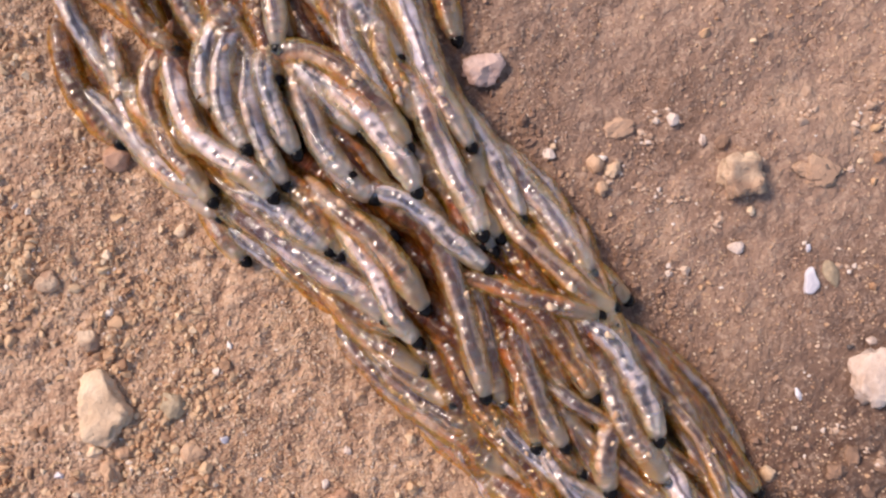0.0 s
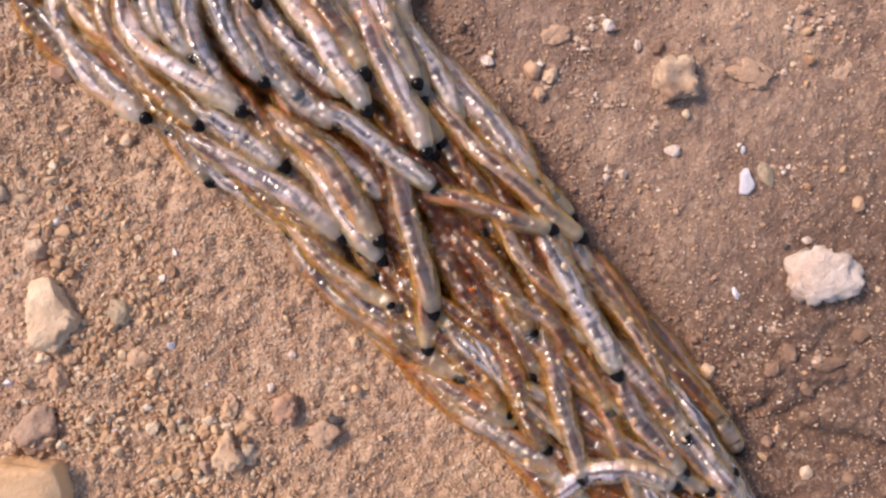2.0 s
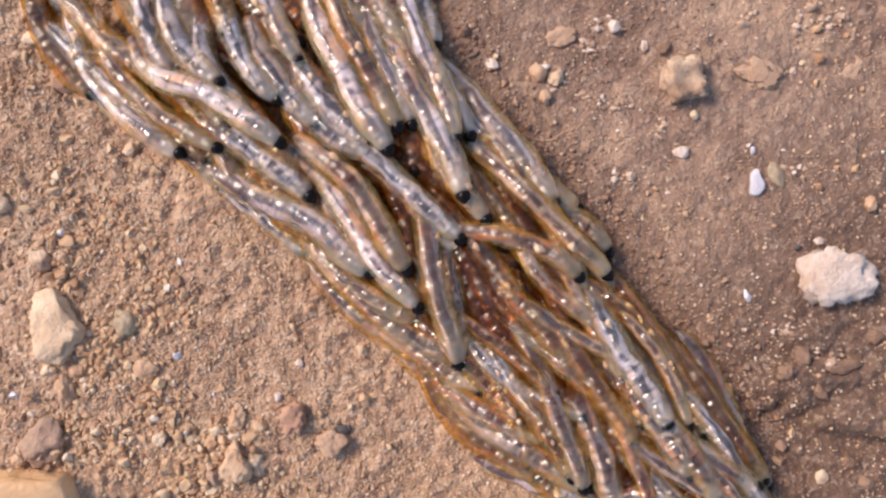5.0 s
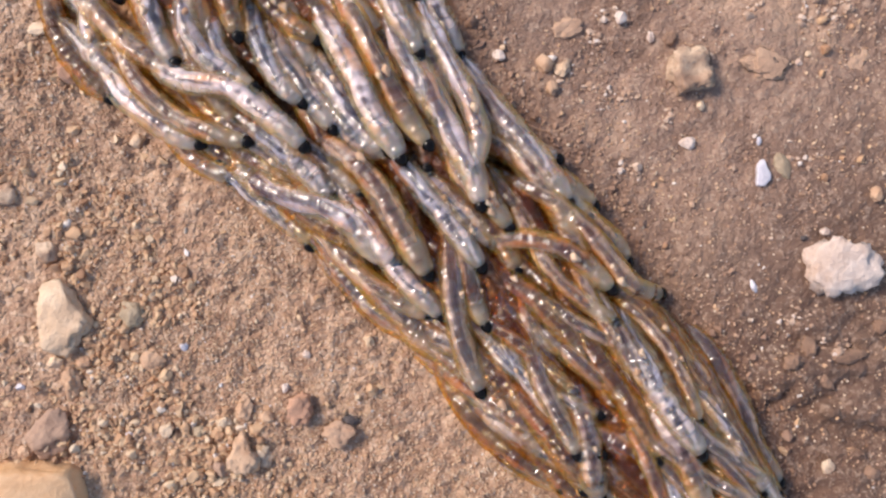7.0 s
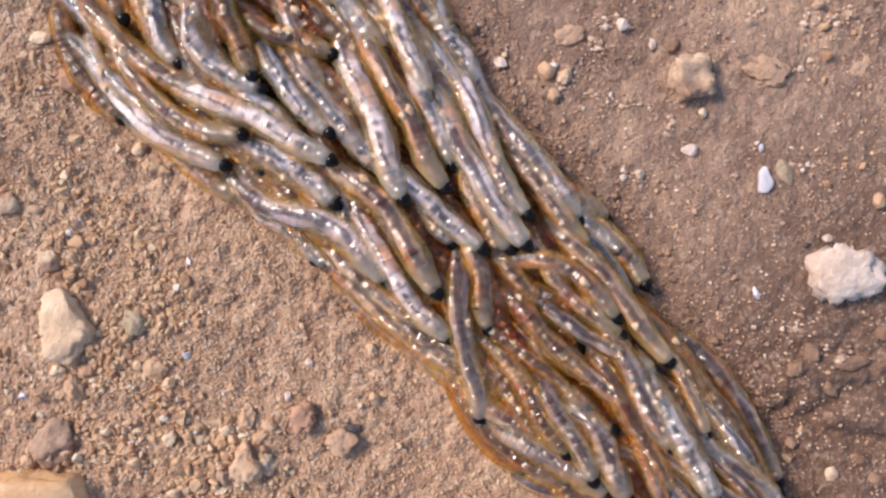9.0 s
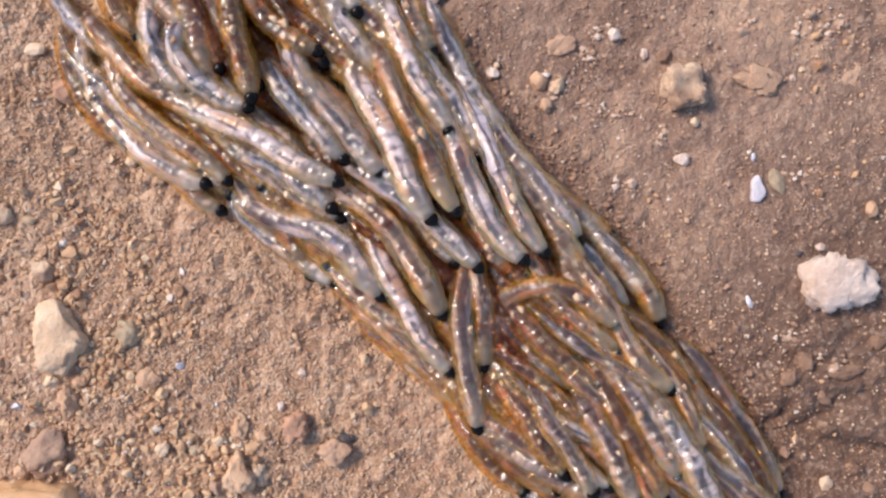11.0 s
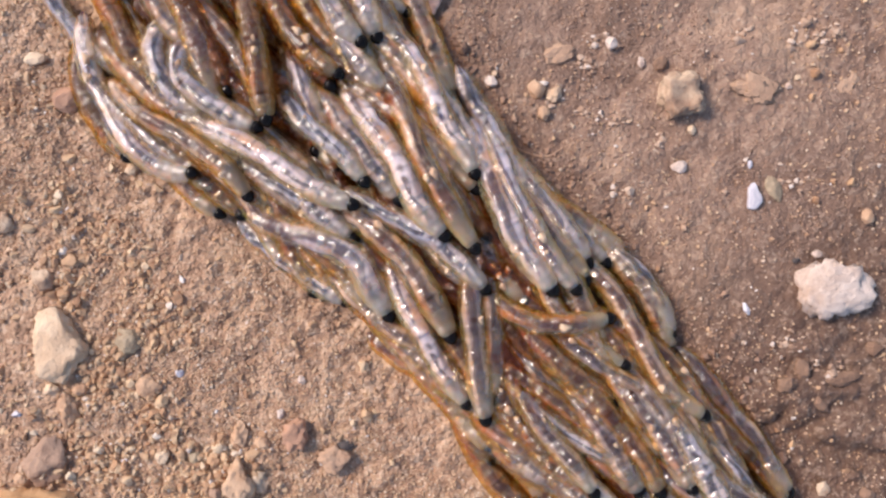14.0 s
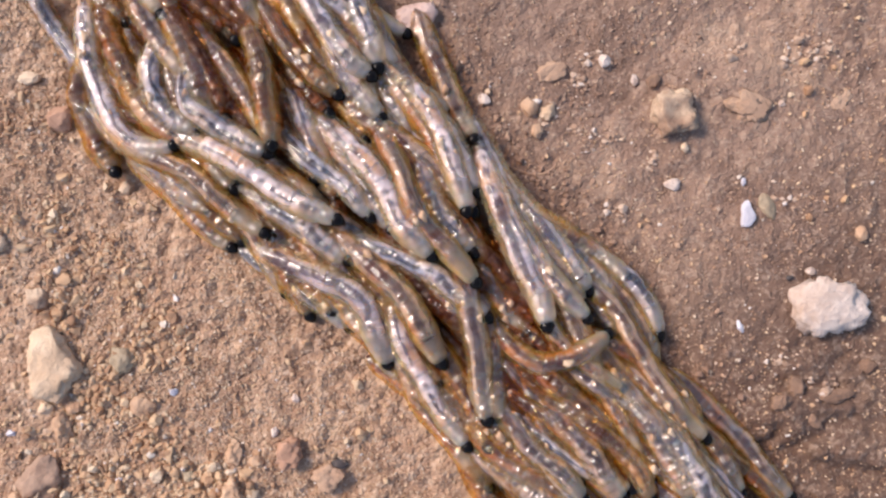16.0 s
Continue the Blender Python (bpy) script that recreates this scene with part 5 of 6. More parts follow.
larva(10.0, 0.9, "glass", [
    (0, (0.1, -1.9), (-0.4, -0.1), (-1.0, 1.9), (-1.6, 3.7), (-2.1, 4.9)),
    (3.5, (1.0, -3.8), (0.7, -2.3), (0.2, -0.5), (-0.4, 1.3), (-0.7, 2.8)),
    (7, (2.3, -7.4), (1.7, -5.8), (1.1, -3.7), (0.8, -1.3), (0.7, 0.8), (0.2, 2.3)),
    (9, (2.2, -8.5), (2.0, -6.9), (1.4, -4.8), (1.0, -2.6), (1.0, -0.5), (1.1, 1.0)),
    (12.5, (2.6, -8.3), (2.3, -6.4), (2.1, -4.6), (2.0, -2.1), (2.3, -0.7), (2.8, 0.2)),
    (16, (3.3, -6.4), (3.0, -4.9), (3.0, -3.4), (2.7, -1.9), (2.4, -0.4))])
larva(7.8, 0.7, "clear", [
    (0, (1.1, -2.3), (0.4, -0.2), (-0.1, 1.9), (-0.6, 3.4), (-1.2, 4.6)),
    (3.5, (1.6, -5.7), (1.3, -2.3), (0.8, -0.5), (0.5, 1.0), (0.1, 1.9)),
    (7, (2.6, -3.8), (2.1, -2.8), (1.6, -1.0), (1.4, 0.5)),
    (9, (2.6, -3.6), (2.3, -2.4), (2.3, -1.1), (1.9, 0.1)),
    (12.5, (2.9, -6.2), (3.1, -4.3), (3.1, -2.2), (3.0, -0.4)),
    (16, (3.9, -6.5), (3.8, -4.7), (3.6, -2.8), (3.3, -1.3))], [(1, -0.6, -1.2), (2, -1.0, -0.8), (3, -0.1, -0.5), (4, -0.4, -0.3), (6.5, -0.0, 0.4), (8, -0.2, -0.3)])
larva(7.5, 0.6, "amber", [
    (0, (1.2, -4.2), (0.2, -3.0), (-0.7, -1.5), (-1.5, 0.0), (-2.3, 1.2)),
    (3.5, (5.4, -3.5), (4.2, -1.7), (3.0, 0.1), (2.0, 1.3), (1.1, 2.3)),
    (7, (4.2, -0.9), (3.5, 0.5), (2.6, 1.4), (1.7, 2.3)),
    (9, (5.2, -2.4), (4.3, -1.2), (3.4, 0.1), (2.8, 1.3)),
    (12.5, (10.0, -4.9), (8.9, -3.8), (7.7, -2.9), (6.4, -2.2)),
    (16, (11.9, -7.5), (10.6, -6.0), (9.4, -4.8), (7.9, -3.8), (6.7, -2.9))], [(11.5, 0.7, -0.2), (13, 0.1, -0.6), (14, -0.3, 0.1), (15, 0.4, -0.4)])
larva(7.6, 0.9, "glass", [
    (0, (4.3, -4.4), (3.4, -3.0), (2.6, -1.2), (2.0, 0.3), (1.2, 2.3)),
    (1.5, (8.7, -11.3), (8.2, -9.4), (7.5, -7.6), (6.9, -5.8), (6.4, -4.3)),
    (3.5, (8.8, -12.9), (8.3, -10.7), (7.6, -8.8), (7.0, -7.0), (6.6, -5.8)),
    (7, (7.4, -10.6), (6.5, -8.7), (5.7, -7.2), (5.1, -5.7), (4.7, -4.4)),
    (9, (8.1, -11.6), (7.2, -9.5), (6.0, -7.7), (5.1, -5.9), (4.5, -5.0)),
    (12.5, (8.7, -11.8), (7.8, -10.3), (7.0, -9.0), (6.1, -7.8), (5.7, -6.9)),
    (16, (8.3, -10.6), (7.1, -9.1), (5.8, -8.2), (4.8, -7.0), (3.9, -5.8))])
larva(9.3, 0.8, "amber", [
    (0, (5.8, -1.8), (4.6, -0.0), (3.9, 1.1), (3.0, 2.3), (2.1, 3.2)),
    (1.5, (10.1, -8.1), (9.0, -6.1), (7.8, -4.4), (6.9, -2.9), (5.9, -1.4)),
    (3.5, (10.1, -8.3), (8.7, -6.5), (7.2, -4.4), (6.3, -2.6), (5.1, -1.1)),
    (7, (11.6, -10.8), (11.0, -9.6), (9.8, -7.5), (8.6, -5.8), (7.7, -4.0)),
    (9, (12.1, -12.2), (11.1, -10.1), (9.9, -8.0), (8.7, -5.6), (7.5, -4.1)),
    (12.5, (12.2, -11.8), (10.8, -9.4), (9.9, -7.9), (9.3, -6.4)),
    (16, (11.9, -10.6), (11.0, -8.8), (10.1, -7.9), (9.3, -7.3))])
larva(8.8, 1.0, "grey", [
    (0, (9.2, -3.9), (8.7, -2.3), (7.8, -0.5), (6.6, 1.2), (5.0, 2.1), (3.8, 2.4)),
    (1.5, (10.3, -5.1), (9.4, -3.4), (8.3, -1.6), (7.3, 0.2), (6.3, 1.6)),
    (3.5, (11.2, -6.9), (10.2, -4.9), (8.9, -3.1), (8.0, -1.3), (7.4, -0.1)),
    (7, (13.8, -10.5), (13.1, -9.5), (11.8, -7.5), (10.9, -5.7), (10.0, -4.0), (9.8, -2.8)),
    (9, (14.3, -12.4), (13.3, -10.6), (12.2, -8.5), (11.3, -6.8), (10.5, -4.7)),
    (12.5, (15.7, -13.2), (14.8, -11.7), (14.0, -9.9), (12.8, -8.2), (12.3, -7.0)),
    (16, (16.0, -12.4), (15.1, -10.9), (14.3, -9.4), (13.4, -8.0), (12.8, -7.1))], [(1, 0.1, 0.0), (2, -0.1, -0.5), (3, 0.1, -0.2), (4, 0.3, -0.3), (6.5, 0.0, 0.5), (8, -0.2, 0.1)])
larva(10.2, 0.7, "amber", [
    (0, (15.2, -7.0), (13.6, -4.9), (12.0, -2.8), (10.6, -1.3), (9.0, -0.0)),
    (1.5, (16.3, -8.8), (14.5, -7.2), (12.9, -5.6), (11.3, -4.1), (10.0, -2.9)),
    (3.5, (17.4, -11.1), (16.2, -9.2), (14.8, -7.2), (13.6, -5.4), (12.3, -3.9), (11.4, -2.9)),
    (7, (18.5, -13.1), (17.1, -11.1), (15.8, -9.0), (14.7, -6.8), (13.6, -4.7)),
    (9, (18.2, -13.2), (16.9, -10.7), (15.7, -8.6), (14.2, -6.7), (12.9, -5.5)),
    (12.5, (19.5, -12.8), (18.2, -10.9), (16.3, -8.8), (14.8, -7.0)),
    (16, (20.1, -12.0), (18.5, -10.4), (16.7, -9.0), (15.4, -7.7))], [(1, 0.3, -0.6), (2, 0.5, 0.3), (3, 0.2, -0.3), (4, 0.8, -0.0)])
larva(10.0, 0.3, "glass", [
    (0, (14.5, -5.4), (13.0, -3.0), (11.6, -1.3), (9.8, 0.2), (8.2, 1.4)),
    (1.5, (17.8, -10.2), (16.2, -8.1), (14.6, -6.1), (13.0, -4.2), (11.4, -2.7)),
    (3.5, (18.6, -12.2), (17.4, -10.4), (16.3, -8.3), (15.4, -6.1), (13.8, -3.9)),
    (7, (19.0, -12.7), (17.4, -10.4), (16.5, -7.9), (15.3, -5.8), (14.1, -4.2)),
    (9, (18.8, -12.3), (17.7, -10.0), (16.7, -8.1), (15.5, -6.3), (14.2, -5.0)),
    (12.5, (19.5, -12.5), (18.3, -10.0), (17.0, -8.4), (15.8, -6.5)),
    (16, (20.4, -11.4), (18.8, -9.8), (17.6, -8.2), (16.3, -6.9))])
larva(8.6, 0.9, "glass", [
    (0, (9.7, -6.1), (8.5, -4.6), (7.6, -3.5), (6.9, -1.7)),
    (1.5, (14.4, -9.3), (13.3, -7.9), (12.1, -6.4), (11.0, -5.2), (9.6, -3.7)),
    (3.5, (15.2, -12.0), (14.4, -10.6), (12.9, -8.8), (11.7, -7.3), (10.8, -6.1)),
    (7, (14.2, -13.4), (13.3, -11.4), (12.2, -9.3), (11.2, -7.2), (10.4, -5.7)),
    (9, (14.0, -11.8), (12.8, -9.8), (11.7, -7.7), (10.8, -5.9)),
    (12.5, (14.3, -11.5), (13.4, -9.4), (12.3, -7.9), (11.4, -6.7)),
    (16, (14.6, -10.7), (13.7, -9.2), (12.9, -7.7), (12.0, -6.5))], [(1, 1.3, -1.1), (2, -0.4, 0.5), (3, 0.1, -0.3), (4, 0.5, 0.3)])
larva(8.2, 0.7, "amber", [
    (0, (4.3, -1.6), (3.1, 0.5), (2.1, 2.0), (1.2, 2.8)),
    (3.5, (7.1, -5.9), (6.0, -3.5), (4.8, -2.3), (3.6, -0.8), (2.3, 0.7)),
    (7, (7.9, -5.6), (6.8, -4.0), (5.6, -2.8), (4.4, -1.9)),
    (9, (7.9, -6.2), (6.7, -5.1), (5.5, -3.9), (4.3, -2.4)),
    (12.5, (9.0, -6.3), (7.9, -5.5), (6.4, -4.3), (5.3, -3.1), (4.6, -2.2)),
    (16, (10.1, -7.3), (9.0, -6.5), (7.8, -5.3), (6.3, -4.1), (5.1, -2.5))], [(11.5, 0.1, 0.2), (13, 0.1, -0.1), (14, 0.1, 0.0), (15, 0.2, 0.2)])
larva(7.5, 0.5, "amber", [
    (7, (6.5, -2.2), (5.4, -1.3), (4.2, -0.4), (3.3, 0.5)),
    (9, (7.8, -3.1), (6.8, -2.4), (5.6, -1.8), (4.6, -1.2)),
    (12.5, (7.2, -2.8), (6.2, -2.3), (5.1, -1.3), (4.1, -0.1)),
    (16, (8.9, -4.0), (7.6, -3.5), (6.4, -2.6), (5.2, -1.4))], [(8, -0.5, -0.2), (11.5, -0.9, -0.1), (13, 0.0, -0.2), (14, 0.1, 0.1), (15, 0.4, -0.2)])
larva(8.2, 0.9, "glass", [
    (0, (9.4, -5.5), (8.2, -4.3), (7.3, -2.9), (6.6, -1.4)),
    (1.5, (13.9, -10.9), (12.7, -9.6), (11.4, -8.2), (10.5, -6.4)),
    (3.5, (14.3, -12.5), (13.2, -10.6), (12.0, -9.0), (10.8, -7.3), (9.6, -5.8)),
    (7, (12.7, -9.3), (11.5, -7.2), (10.1, -5.2), (9.2, -3.7)),
    (9, (12.2, -9.8), (11.0, -8.0), (10.2, -5.9), (9.0, -4.1)),
    (12.5, (13.4, -11.4), (12.5, -9.7), (11.4, -7.9), (10.3, -6.8)),
    (16, (14.0, -10.6), (13.1, -8.9), (12.3, -7.4), (11.4, -6.2))])
larva(7.5, 0.8, "glass", [
    (0, (6.8, -6.8), (6.5, -5.3), (6.6, -3.8), (7.2, -3.4)),
    (1.5, (7.1, -8.9), (6.8, -7.4), (6.5, -5.9), (6.4, -4.5)),
    (3.5, (10.9, -13.1), (10.3, -11.3), (9.6, -9.8), (9.0, -8.6)),
    (7, (8.7, -13.1), (8.2, -11.5), (8.0, -10.0), (7.7, -8.8)),
    (9, (9.9, -12.6), (9.0, -10.7), (8.4, -9.2), (7.8, -8.3)),
    (12.5, (11.4, -11.8), (10.5, -10.3), (9.6, -8.5), (9.0, -7.3)),
    (16, (10.4, -10.6), (9.5, -9.4), (8.6, -8.2), (7.8, -7.3))])
larva(7.5, 0.8, "amber", [
    (0, (2.9, -4.6), (2.4, -2.8), (2.1, -1.3), (1.6, -0.1)),
    (1.5, (6.6, -9.6), (5.9, -8.6), (5.3, -7.4), (5.0, -6.2), (4.6, -5.0)),
    (3.5, (7.3, -10.4), (6.6, -8.6), (5.7, -7.1), (4.8, -5.9), (4.2, -4.7)),
    (7, (7.9, -12.7), (7.2, -11.3), (6.2, -10.0), (5.3, -8.8)),
    (9, (6.7, -10.2), (5.8, -9.0), (4.9, -7.4), (4.0, -5.9)),
    (12.5, (7.1, -11.3), (6.2, -9.7), (5.4, -8.5), (4.5, -7.3))], [(1, 1.0, -1.3), (2, -0.0, -0.5), (3, 0.0, -0.1)])
larva(7.5, 0.6, "amber", [
    (3.5, (5.2, -11.0), (5.8, -9.7), (5.2, -7.8), (4.5, -6.3)),
    (7, (5.7, -10.8), (4.5, -9.3), (3.3, -7.7), (2.3, -5.9)),
    (9, (6.0, -10.2), (4.6, -8.5), (3.7, -6.9), (2.8, -5.1)),
    (12.5, (6.4, -9.5), (5.5, -8.3), (4.3, -6.8), (3.4, -5.3)),
    (16, (6.9, -9.3), (5.4, -8.7), (4.2, -7.5), (3.3, -5.9))])
larva(7.5, 0.5, "amber", [
    (9, (-17.2, 13.3), (-17.9, 14.6), (-18.3, 15.8), (-18.6, 17.0)),
    (12.5, (-15.8, 11.3), (-16.8, 12.4), (-17.4, 13.9), (-18.0, 15.2)),
    (16, (-14.8, 9.7), (-15.7, 11.5), (-16.5, 13.0), (-17.3, 14.6), (-17.9, 16.2))], [(11.5, 0.4, 0.9), (13, -0.1, 0.3), (14, 0.2, 0.5), (15, 0.2, 0.5)])
larva(7.5, 1.0, "amber", [
    (7, (-10.4, 11.4), (-10.8, 12.9), (-11.3, 14.3), (-11.6, 15.8)),
    (9, (-9.8, 9.8), (-10.3, 11.3), (-11.1, 13.0), (-11.4, 14.5)),
    (12.5, (-9.1, 8.8), (-9.4, 10.7), (-9.7, 12.7), (-10.1, 14.5)),
    (16, (-7.9, 8.2), (-8.3, 10.7), (-8.6, 12.8), (-9.4, 14.9))], [(8, -0.3, -0.5)])
larva(7.5, 0.8, "amber", [
    (7, (-6.4, 11.3), (-7.9, 12.2), (-9.0, 13.4), (-9.9, 14.5)),
    (9, (-5.7, 11.0), (-7.3, 11.6), (-8.8, 12.0), (-10.0, 12.9)),
    (12.5, (-5.4, 11.6), (-6.7, 12.3), (-7.6, 13.5), (-8.2, 14.7)),
    (16, (-4.6, 11.0), (-5.6, 11.8), (-6.8, 13.0), (-7.7, 14.5), (-8.6, 16.0))], [(11.5, -0.7, 0.5), (13, -0.1, -0.1), (14, 0.1, -0.3), (15, 0.0, -0.3)])
larva(7.5, 0.9, "pale", [
    (12.5, (-4.4, 13.4), (-5.2, 14.4), (-5.8, 15.6)),
    (16, (-2.8, 12.0), (-3.8, 12.8), (-5.0, 14.4), (-6.1, 16.0))])
larva(7.9, 0.7, "clear", [
    (7, (-1.0, 14.3), (-1.5, 15.7), (-1.8, 16.9)),
    (9, (0.7, 12.9), (-0.5, 13.5), (-1.3, 14.7), (-1.8, 16.4)),
    (12.5, (0.7, 10.8), (0.3, 12.5), (-0.3, 14.1), (-0.9, 15.4)),
    (16, (2.8, 8.8), (2.0, 10.3), (1.2, 12.2), (0.4, 14.1), (-0.4, 16.1))], [(11.5, -0.8, 0.5), (13, -0.2, 0.1), (14, -0.5, 0.3), (15, 0.1, -0.5)])
larva(9.9, 0.95, "pale", [
    (7, (-1.0, 10.7), (-1.8, 12.0), (-2.5, 13.5), (-3.1, 14.8)),
    (9, (-0.6, 8.8), (-1.2, 10.3), (-2.0, 12.1), (-2.6, 13.7), (-3.2, 15.2)),
    (12.5, (1.7, 6.9), (0.8, 8.2), (-0.3, 9.6), (-1.0, 11.5), (-1.6, 13.1), (-2.5, 14.3)),
    (16, (2.3, 4.7), (2.0, 5.9), (1.3, 8.1), (0.3, 10.3), (-1.0, 11.9), (-2.2, 13.4))], [(8, 0.8, 0.2), (11.5, 0.2, -0.2), (13, 0.6, -0.4)])
larva(7.5, 0.6, "amber", [
    (0, (-16.9, 15.9), (-18.1, 16.8), (-19.1, 18.0), (-19.7, 19.2)),
    (3.5, (-15.3, 12.5), (-16.4, 13.8), (-17.0, 15.0))])
larva(7.5, 0.9, "pale", [
    (0, (-11.2, 16.0), (-11.3, 17.5), (-11.6, 18.9), (-11.9, 20.1)),
    (3.5, (-7.3, 11.4), (-8.2, 12.9), (-8.8, 14.4))])
larva(7.5, 0.5, "amber", [
    (0, (-16.7, 18.9), (-17.9, 19.8), (-18.9, 20.7)),
    (16, (-12.8, 12.6), (-13.4, 14.5), (-13.7, 16.0), (-13.7, 17.6))])
larva(7.5, 0.2, "clear", [
    (0, (-13.2, 4.8), (-14.0, 5.6), (-14.7, 6.5), (-15.1, 7.5)),
    (3.5, (-11.6, 4.5), (-12.1, 5.1), (-12.5, 5.7), (-13.3, 6.6)),
    (7, (-11.5, 4.1), (-12.4, 4.6), (-13.4, 5.2), (-14.1, 6.0)),
    (9, (-11.1, 3.7), (-12.1, 4.1), (-13.2, 4.9), (-14.1, 5.7)),
    (12.5, (-11.7, 3.5), (-12.6, 4.1), (-13.4, 5.0), (-14.3, 6.0)),
    (16, (-10.8, 2.9), (-11.7, 3.6), (-12.6, 4.4), (-13.5, 5.5), (-14.8, 6.6))], [(1, 0.5, -0.2), (2, 0.3, -0.6), (3, 0.0, -0.1), (4, 0.0, 0.0), (6.5, -0.1, -0.0), (8, -0.2, -0.2), (11.5, -0.4, -0.2), (13, -0.3, 0.5), (14, -0.5, 0.5), (15, -0.1, 0.1)])
larva(7.5, 0.7, "grey", [
    (0, (-8.4, 5.5), (-9.6, 6.4), (-11.2, 7.6), (-12.7, 8.3), (-13.9, 9.0)),
    (3.5, (-7.1, 4.2), (-8.6, 5.2), (-10.2, 6.3), (-11.7, 7.3), (-13.2, 8.6)),
    (7, (-5.7, 3.0), (-6.7, 4.2), (-8.2, 5.5), (-9.8, 6.7), (-11.3, 7.8)),
    (9, (-5.6, 3.1), (-7.1, 4.6), (-8.7, 5.7), (-10.2, 6.4), (-11.4, 7.3)),
    (12.5, (-5.1, 3.1), (-6.5, 4.2), (-8.0, 5.4), (-9.6, 6.2), (-10.5, 6.7)),
    (16, (-4.1, 2.1), (-5.1, 2.8), (-6.3, 3.9), (-7.9, 4.8), (-9.4, 5.8))], [(6.5, 0.1, -0.2), (8, -0.0, -0.0), (11.5, -0.1, 0.4), (13, 0.1, -0.1), (14, 0.4, -0.4), (15, 0.2, -0.1)])
larva(9.9, 0.8, "grey", [
    (0, (-0.0, 4.8), (-1.9, 6.2), (-3.7, 7.8), (-5.2, 8.5), (-7.0, 8.9), (-8.2, 10.0)),
    (3.5, (1.0, 2.8), (-0.7, 4.0), (-2.2, 5.1), (-3.4, 6.1), (-4.6, 7.0)),
    (7, (2.3, -0.7), (0.8, 1.4), (-0.4, 2.9), (-1.4, 4.1)),
    (9, (2.2, 0.7), (0.7, 1.9), (-0.7, 3.3), (-1.7, 4.2)),
    (12.5, (2.5, -0.1), (1.3, 1.4), (0.4, 2.3), (-0.5, 2.9)),
    (16, (3.3, -1.0), (1.8, 0.2), (0.9, 1.1), (-0.3, 1.7))])
larva(7.5, 0.6, "grey", [
    (0, (-5.1, 6.3), (-6.7, 6.8), (-8.2, 7.7), (-9.4, 8.2)),
    (3.5, (0.2, 0.7), (-0.7, 2.2), (-1.9, 3.4), (-3.2, 4.7)),
    (7, (2.9, 0.5), (1.4, 2.0), (0.2, 3.3), (-1.0, 4.2)),
    (9, (0.7, 1.0), (-0.2, 2.2), (-1.1, 3.4)),
    (12.5, (1.6, 0.2), (0.7, 1.4), (-0.2, 2.7)),
    (16, (2.4, -1.0), (1.2, 0.2), (0.3, 1.4))])
larva(7.9, 0.7, "grey", [
    (12.5, (1.6, 2.6), (0.9, 4.5), (0.3, 6.3), (-0.3, 7.8), (-0.9, 9.4)),
    (16, (2.6, 2.5), (1.1, 4.1), (0.2, 6.0), (-0.4, 8.2), (-1.0, 9.4))])
larva(7.5, 0.8, "grey", [
    (9, (-5.0, 14.5), (-5.5, 15.8), (-5.9, 17.0)),
    (12.5, (-3.2, 13.7), (-3.8, 14.9), (-4.4, 16.5), (-4.7, 17.7)),
    (16, (-2.4, 12.6), (-2.9, 14.4), (-3.7, 16.3), (-4.2, 17.9))])
larva(8.2, 0.6, "glass", [
    (0, (11.9, -4.0), (10.7, -2.2), (9.4, -0.4), (8.1, 1.1), (6.8, 2.3)),
    (3.5, (14.4, -8.4), (13.2, -6.6), (12.0, -4.8), (11.0, -3.2), (10.1, -2.0)),
    (7, (15.9, -9.6), (14.7, -7.5), (13.5, -5.6), (12.6, -4.1), (11.7, -2.9)),
    (9, (16.3, -10.4), (15.1, -8.3), (13.9, -6.4), (13.0, -4.9), (12.4, -4.0)),
    (12.5, (16.9, -11.3), (15.6, -9.4), (14.8, -7.6), (14.2, -6.4)),
    (16, (17.2, -10.8), (16.3, -9.2), (15.4, -8.0), (14.5, -6.7))])
larva(7.9, 0.55, "amber", [
    (0, (8.1, -3.1), (7.2, -1.6), (6.2, -0.1), (5.3, 1.1), (4.3, 1.7)),
    (3.5, (12.8, -10.8), (11.9, -9.0), (11.0, -7.2), (10.1, -5.4), (9.1, -3.8)),
    (7, (10.8, -10.7), (9.9, -8.9), (9.0, -7.1), (8.4, -5.8), (7.5, -4.3)),
    (9, (11.3, -11.2), (10.4, -9.4), (9.5, -7.6), (8.6, -6.0), (8.0, -4.8)),
    (12.5, (12.1, -11.1), (11.3, -9.3), (10.4, -7.7), (9.5, -6.2)),
    (16, (12.1, -9.9), (11.2, -8.4), (10.3, -7.2), (9.1, -6.0))])
larva(7.5, 0.85, "pale", [
    (0, (12.2, -9.3), (11.0, -7.6), (10.1, -6.1), (9.2, -4.7)),
    (1.5, (17.6, -12.9), (16.2, -11.3), (14.9, -9.7), (13.7, -8.2)),
    (3.5, (17.6, -14.7), (16.4, -13.1), (15.1, -11.9), (14.2, -10.7))])
larva(7.5, 0.9, "pale", [
    (0, (10.1, -9.3), (8.3, -8.5), (6.5, -8.3), (5.4, -9.0)),
    (1.5, (13.3, -11.4), (11.2, -10.8), (9.4, -11.0), (8.2, -11.8), (7.2, -13.1)),
    (3.5, (14.4, -13.6), (12.9, -12.7), (11.4, -12.2), (9.9, -12.2), (8.8, -13.2))])
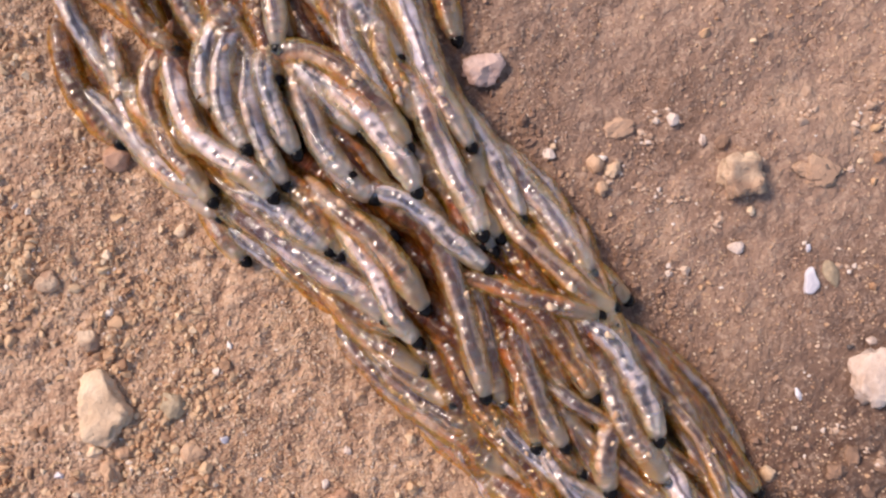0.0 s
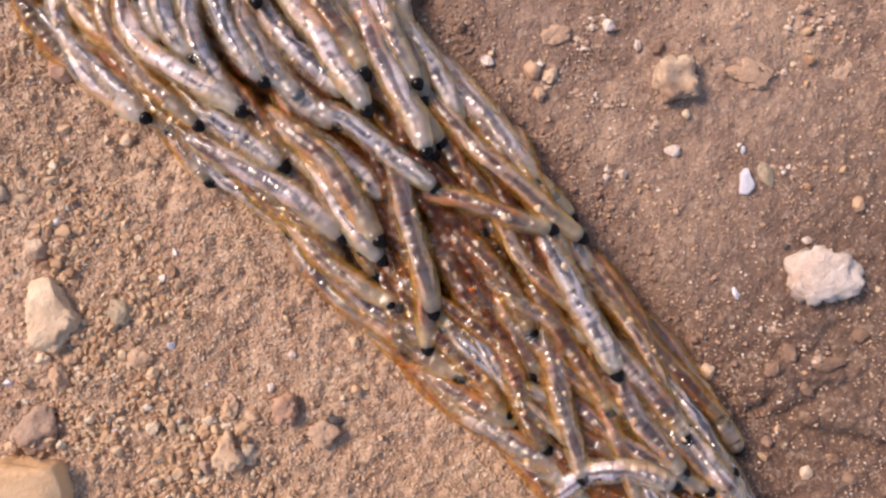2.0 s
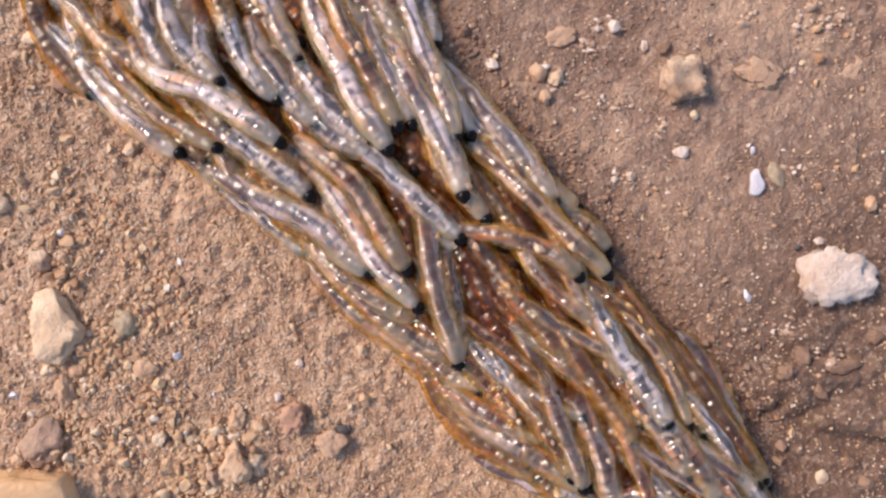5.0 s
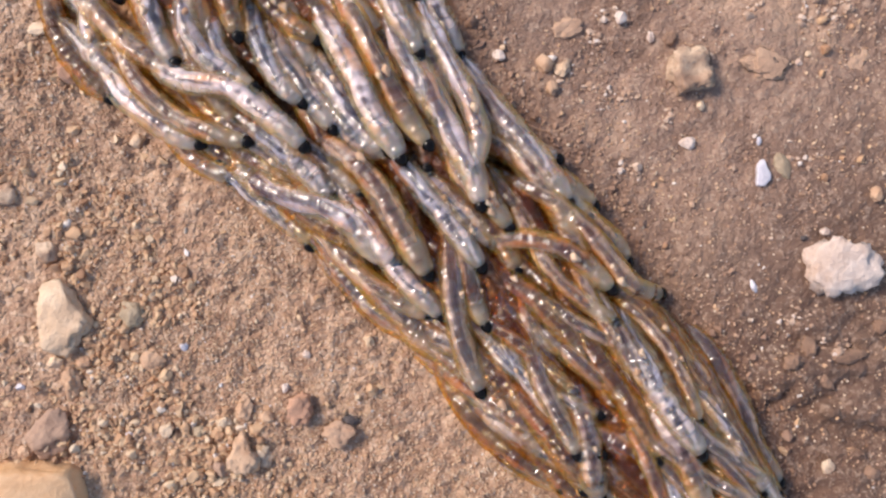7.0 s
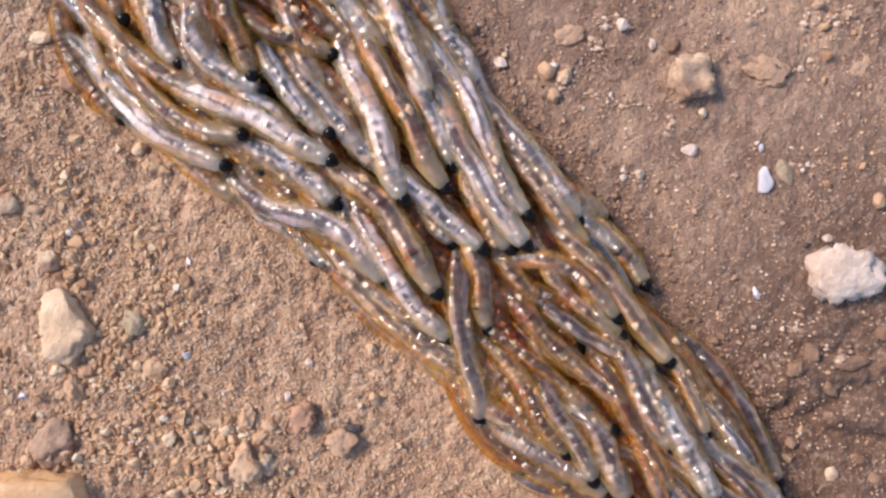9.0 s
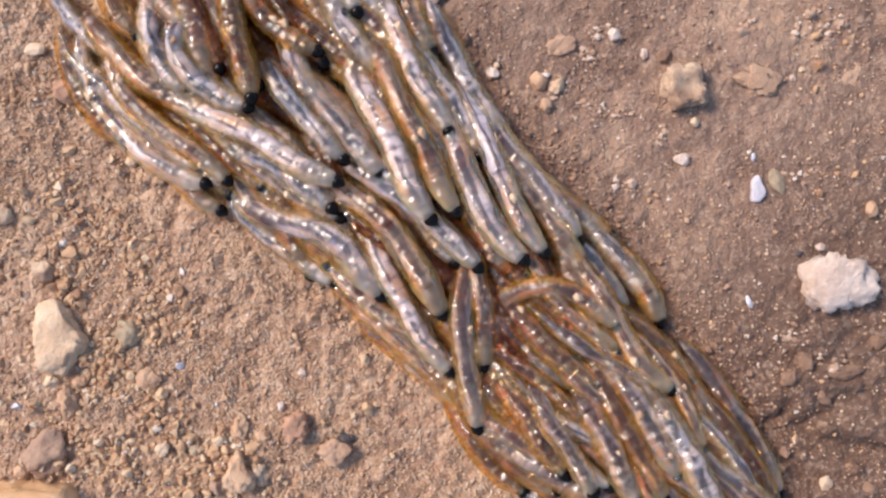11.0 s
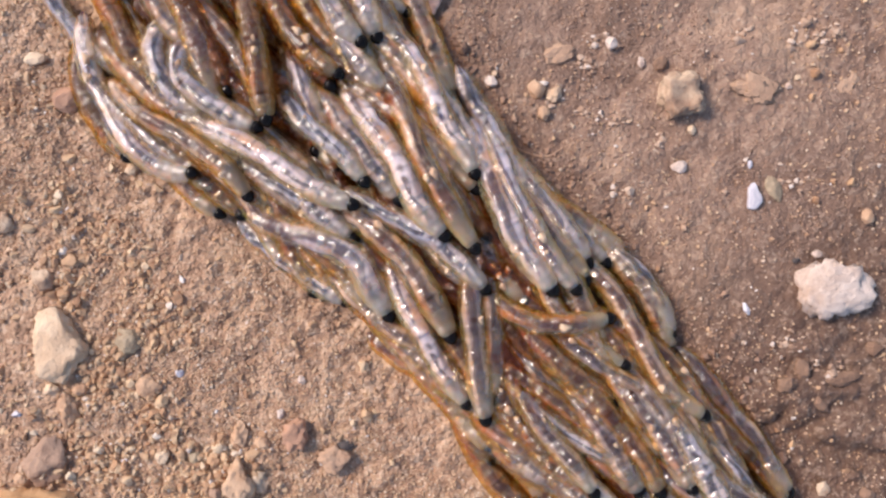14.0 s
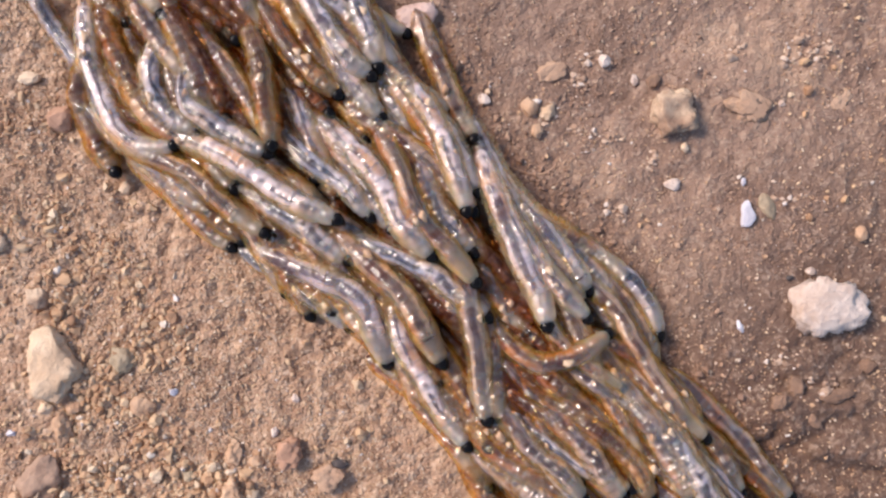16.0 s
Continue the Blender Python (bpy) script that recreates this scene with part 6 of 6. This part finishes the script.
larva(7.5, 0.6, "pale", [
    (0, (3.6, -10.2), (2.6, -8.9), (1.4, -8.2), (0.4, -7.0)),
    (1.5, (8.4, -11.8), (7.1, -11.3), (5.9, -10.7), (5.1, -9.9)),
    (3.5, (8.8, -13.7), (7.8, -12.8), (6.8, -12.2), (5.7, -11.8))])
larva(7.5, 0.35, "clear", [
    (7, (-7.8, 3.5), (-9.1, 4.6), (-10.6, 5.6), (-11.8, 6.6), (-13.1, 7.6)),
    (16, (-5.9, 4.6), (-7.1, 5.8), (-8.6, 7.1), (-9.9, 8.2), (-11.1, 9.1))])
larva(7.5, 0.3, "amber", [
    (7, (-9.4, 3.2), (-10.3, 4.3), (-11.6, 5.4), (-12.8, 6.3), (-14.0, 7.5)),
    (16, (-7.1, 4.3), (-8.4, 5.5), (-9.6, 6.6), (-10.8, 7.9), (-12.1, 9.0))])

# ---- those beneath, seen through the gaps ----
def beneath(count, seed, band=(0.18, 0.80), skins=(), layers=(0.3, 0.65), girth=1.0, stretch=(0.02, 0.98)):
    rnd = random.Random(seed)
    while count:
        k = rnd.uniform(*stretch)
        i = k * (len(LEFT) - 1)
        a = Vector(LEFT[int(i)]).lerp(Vector(LEFT[int(i) + 1]), i % 1)
        j = k * (len(RIGHT) - 1)
        b = Vector(RIGHT[int(j)]).lerp(Vector(RIGHT[int(j) + 1]), j % 1)
        u = rnd.uniform(*band)
        p = a.lerp(b, u)
        way = Vector((0.66, -0.75)).normalized()
        way.rotate(Matrix.Rotation(rnd.uniform(-0.35, 0.35), 2))
        bend = rnd.uniform(-0.8, 0.8)
        side = Vector((-way.y, way.x))
        pts = [tuple(p - way * s + side * bend * math.sin(s * 0.4)) for s in (0, 2.2, 4.4, 6.6, 8.8)]
        on = way * rnd.uniform(2, 6)
        ahead = [tuple(Vector(q) + on) for q in pts]
        # mid-band fillers are mostly the darkened brown kind, which paints shade into the gaps
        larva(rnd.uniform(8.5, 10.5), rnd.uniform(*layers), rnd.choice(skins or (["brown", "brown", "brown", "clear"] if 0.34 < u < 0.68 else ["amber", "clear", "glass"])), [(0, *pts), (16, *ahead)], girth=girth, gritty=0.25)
        count -= 1


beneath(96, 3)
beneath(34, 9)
beneath(26, 21, (0.80, 0.93), ("grey", "clear", "pale", "amber"), (0.25, 0.7))
beneath(30, 23, (0.30, 0.90), ("glass", "glass", "grey", "clear", "amber"), (0.55, 0.85), 0.72, (0.58, 0.99))
beneath(14, 22, (0.07, 0.18), ("clear", "glass", "grey", "amber"), (0.2, 0.45))

motions()
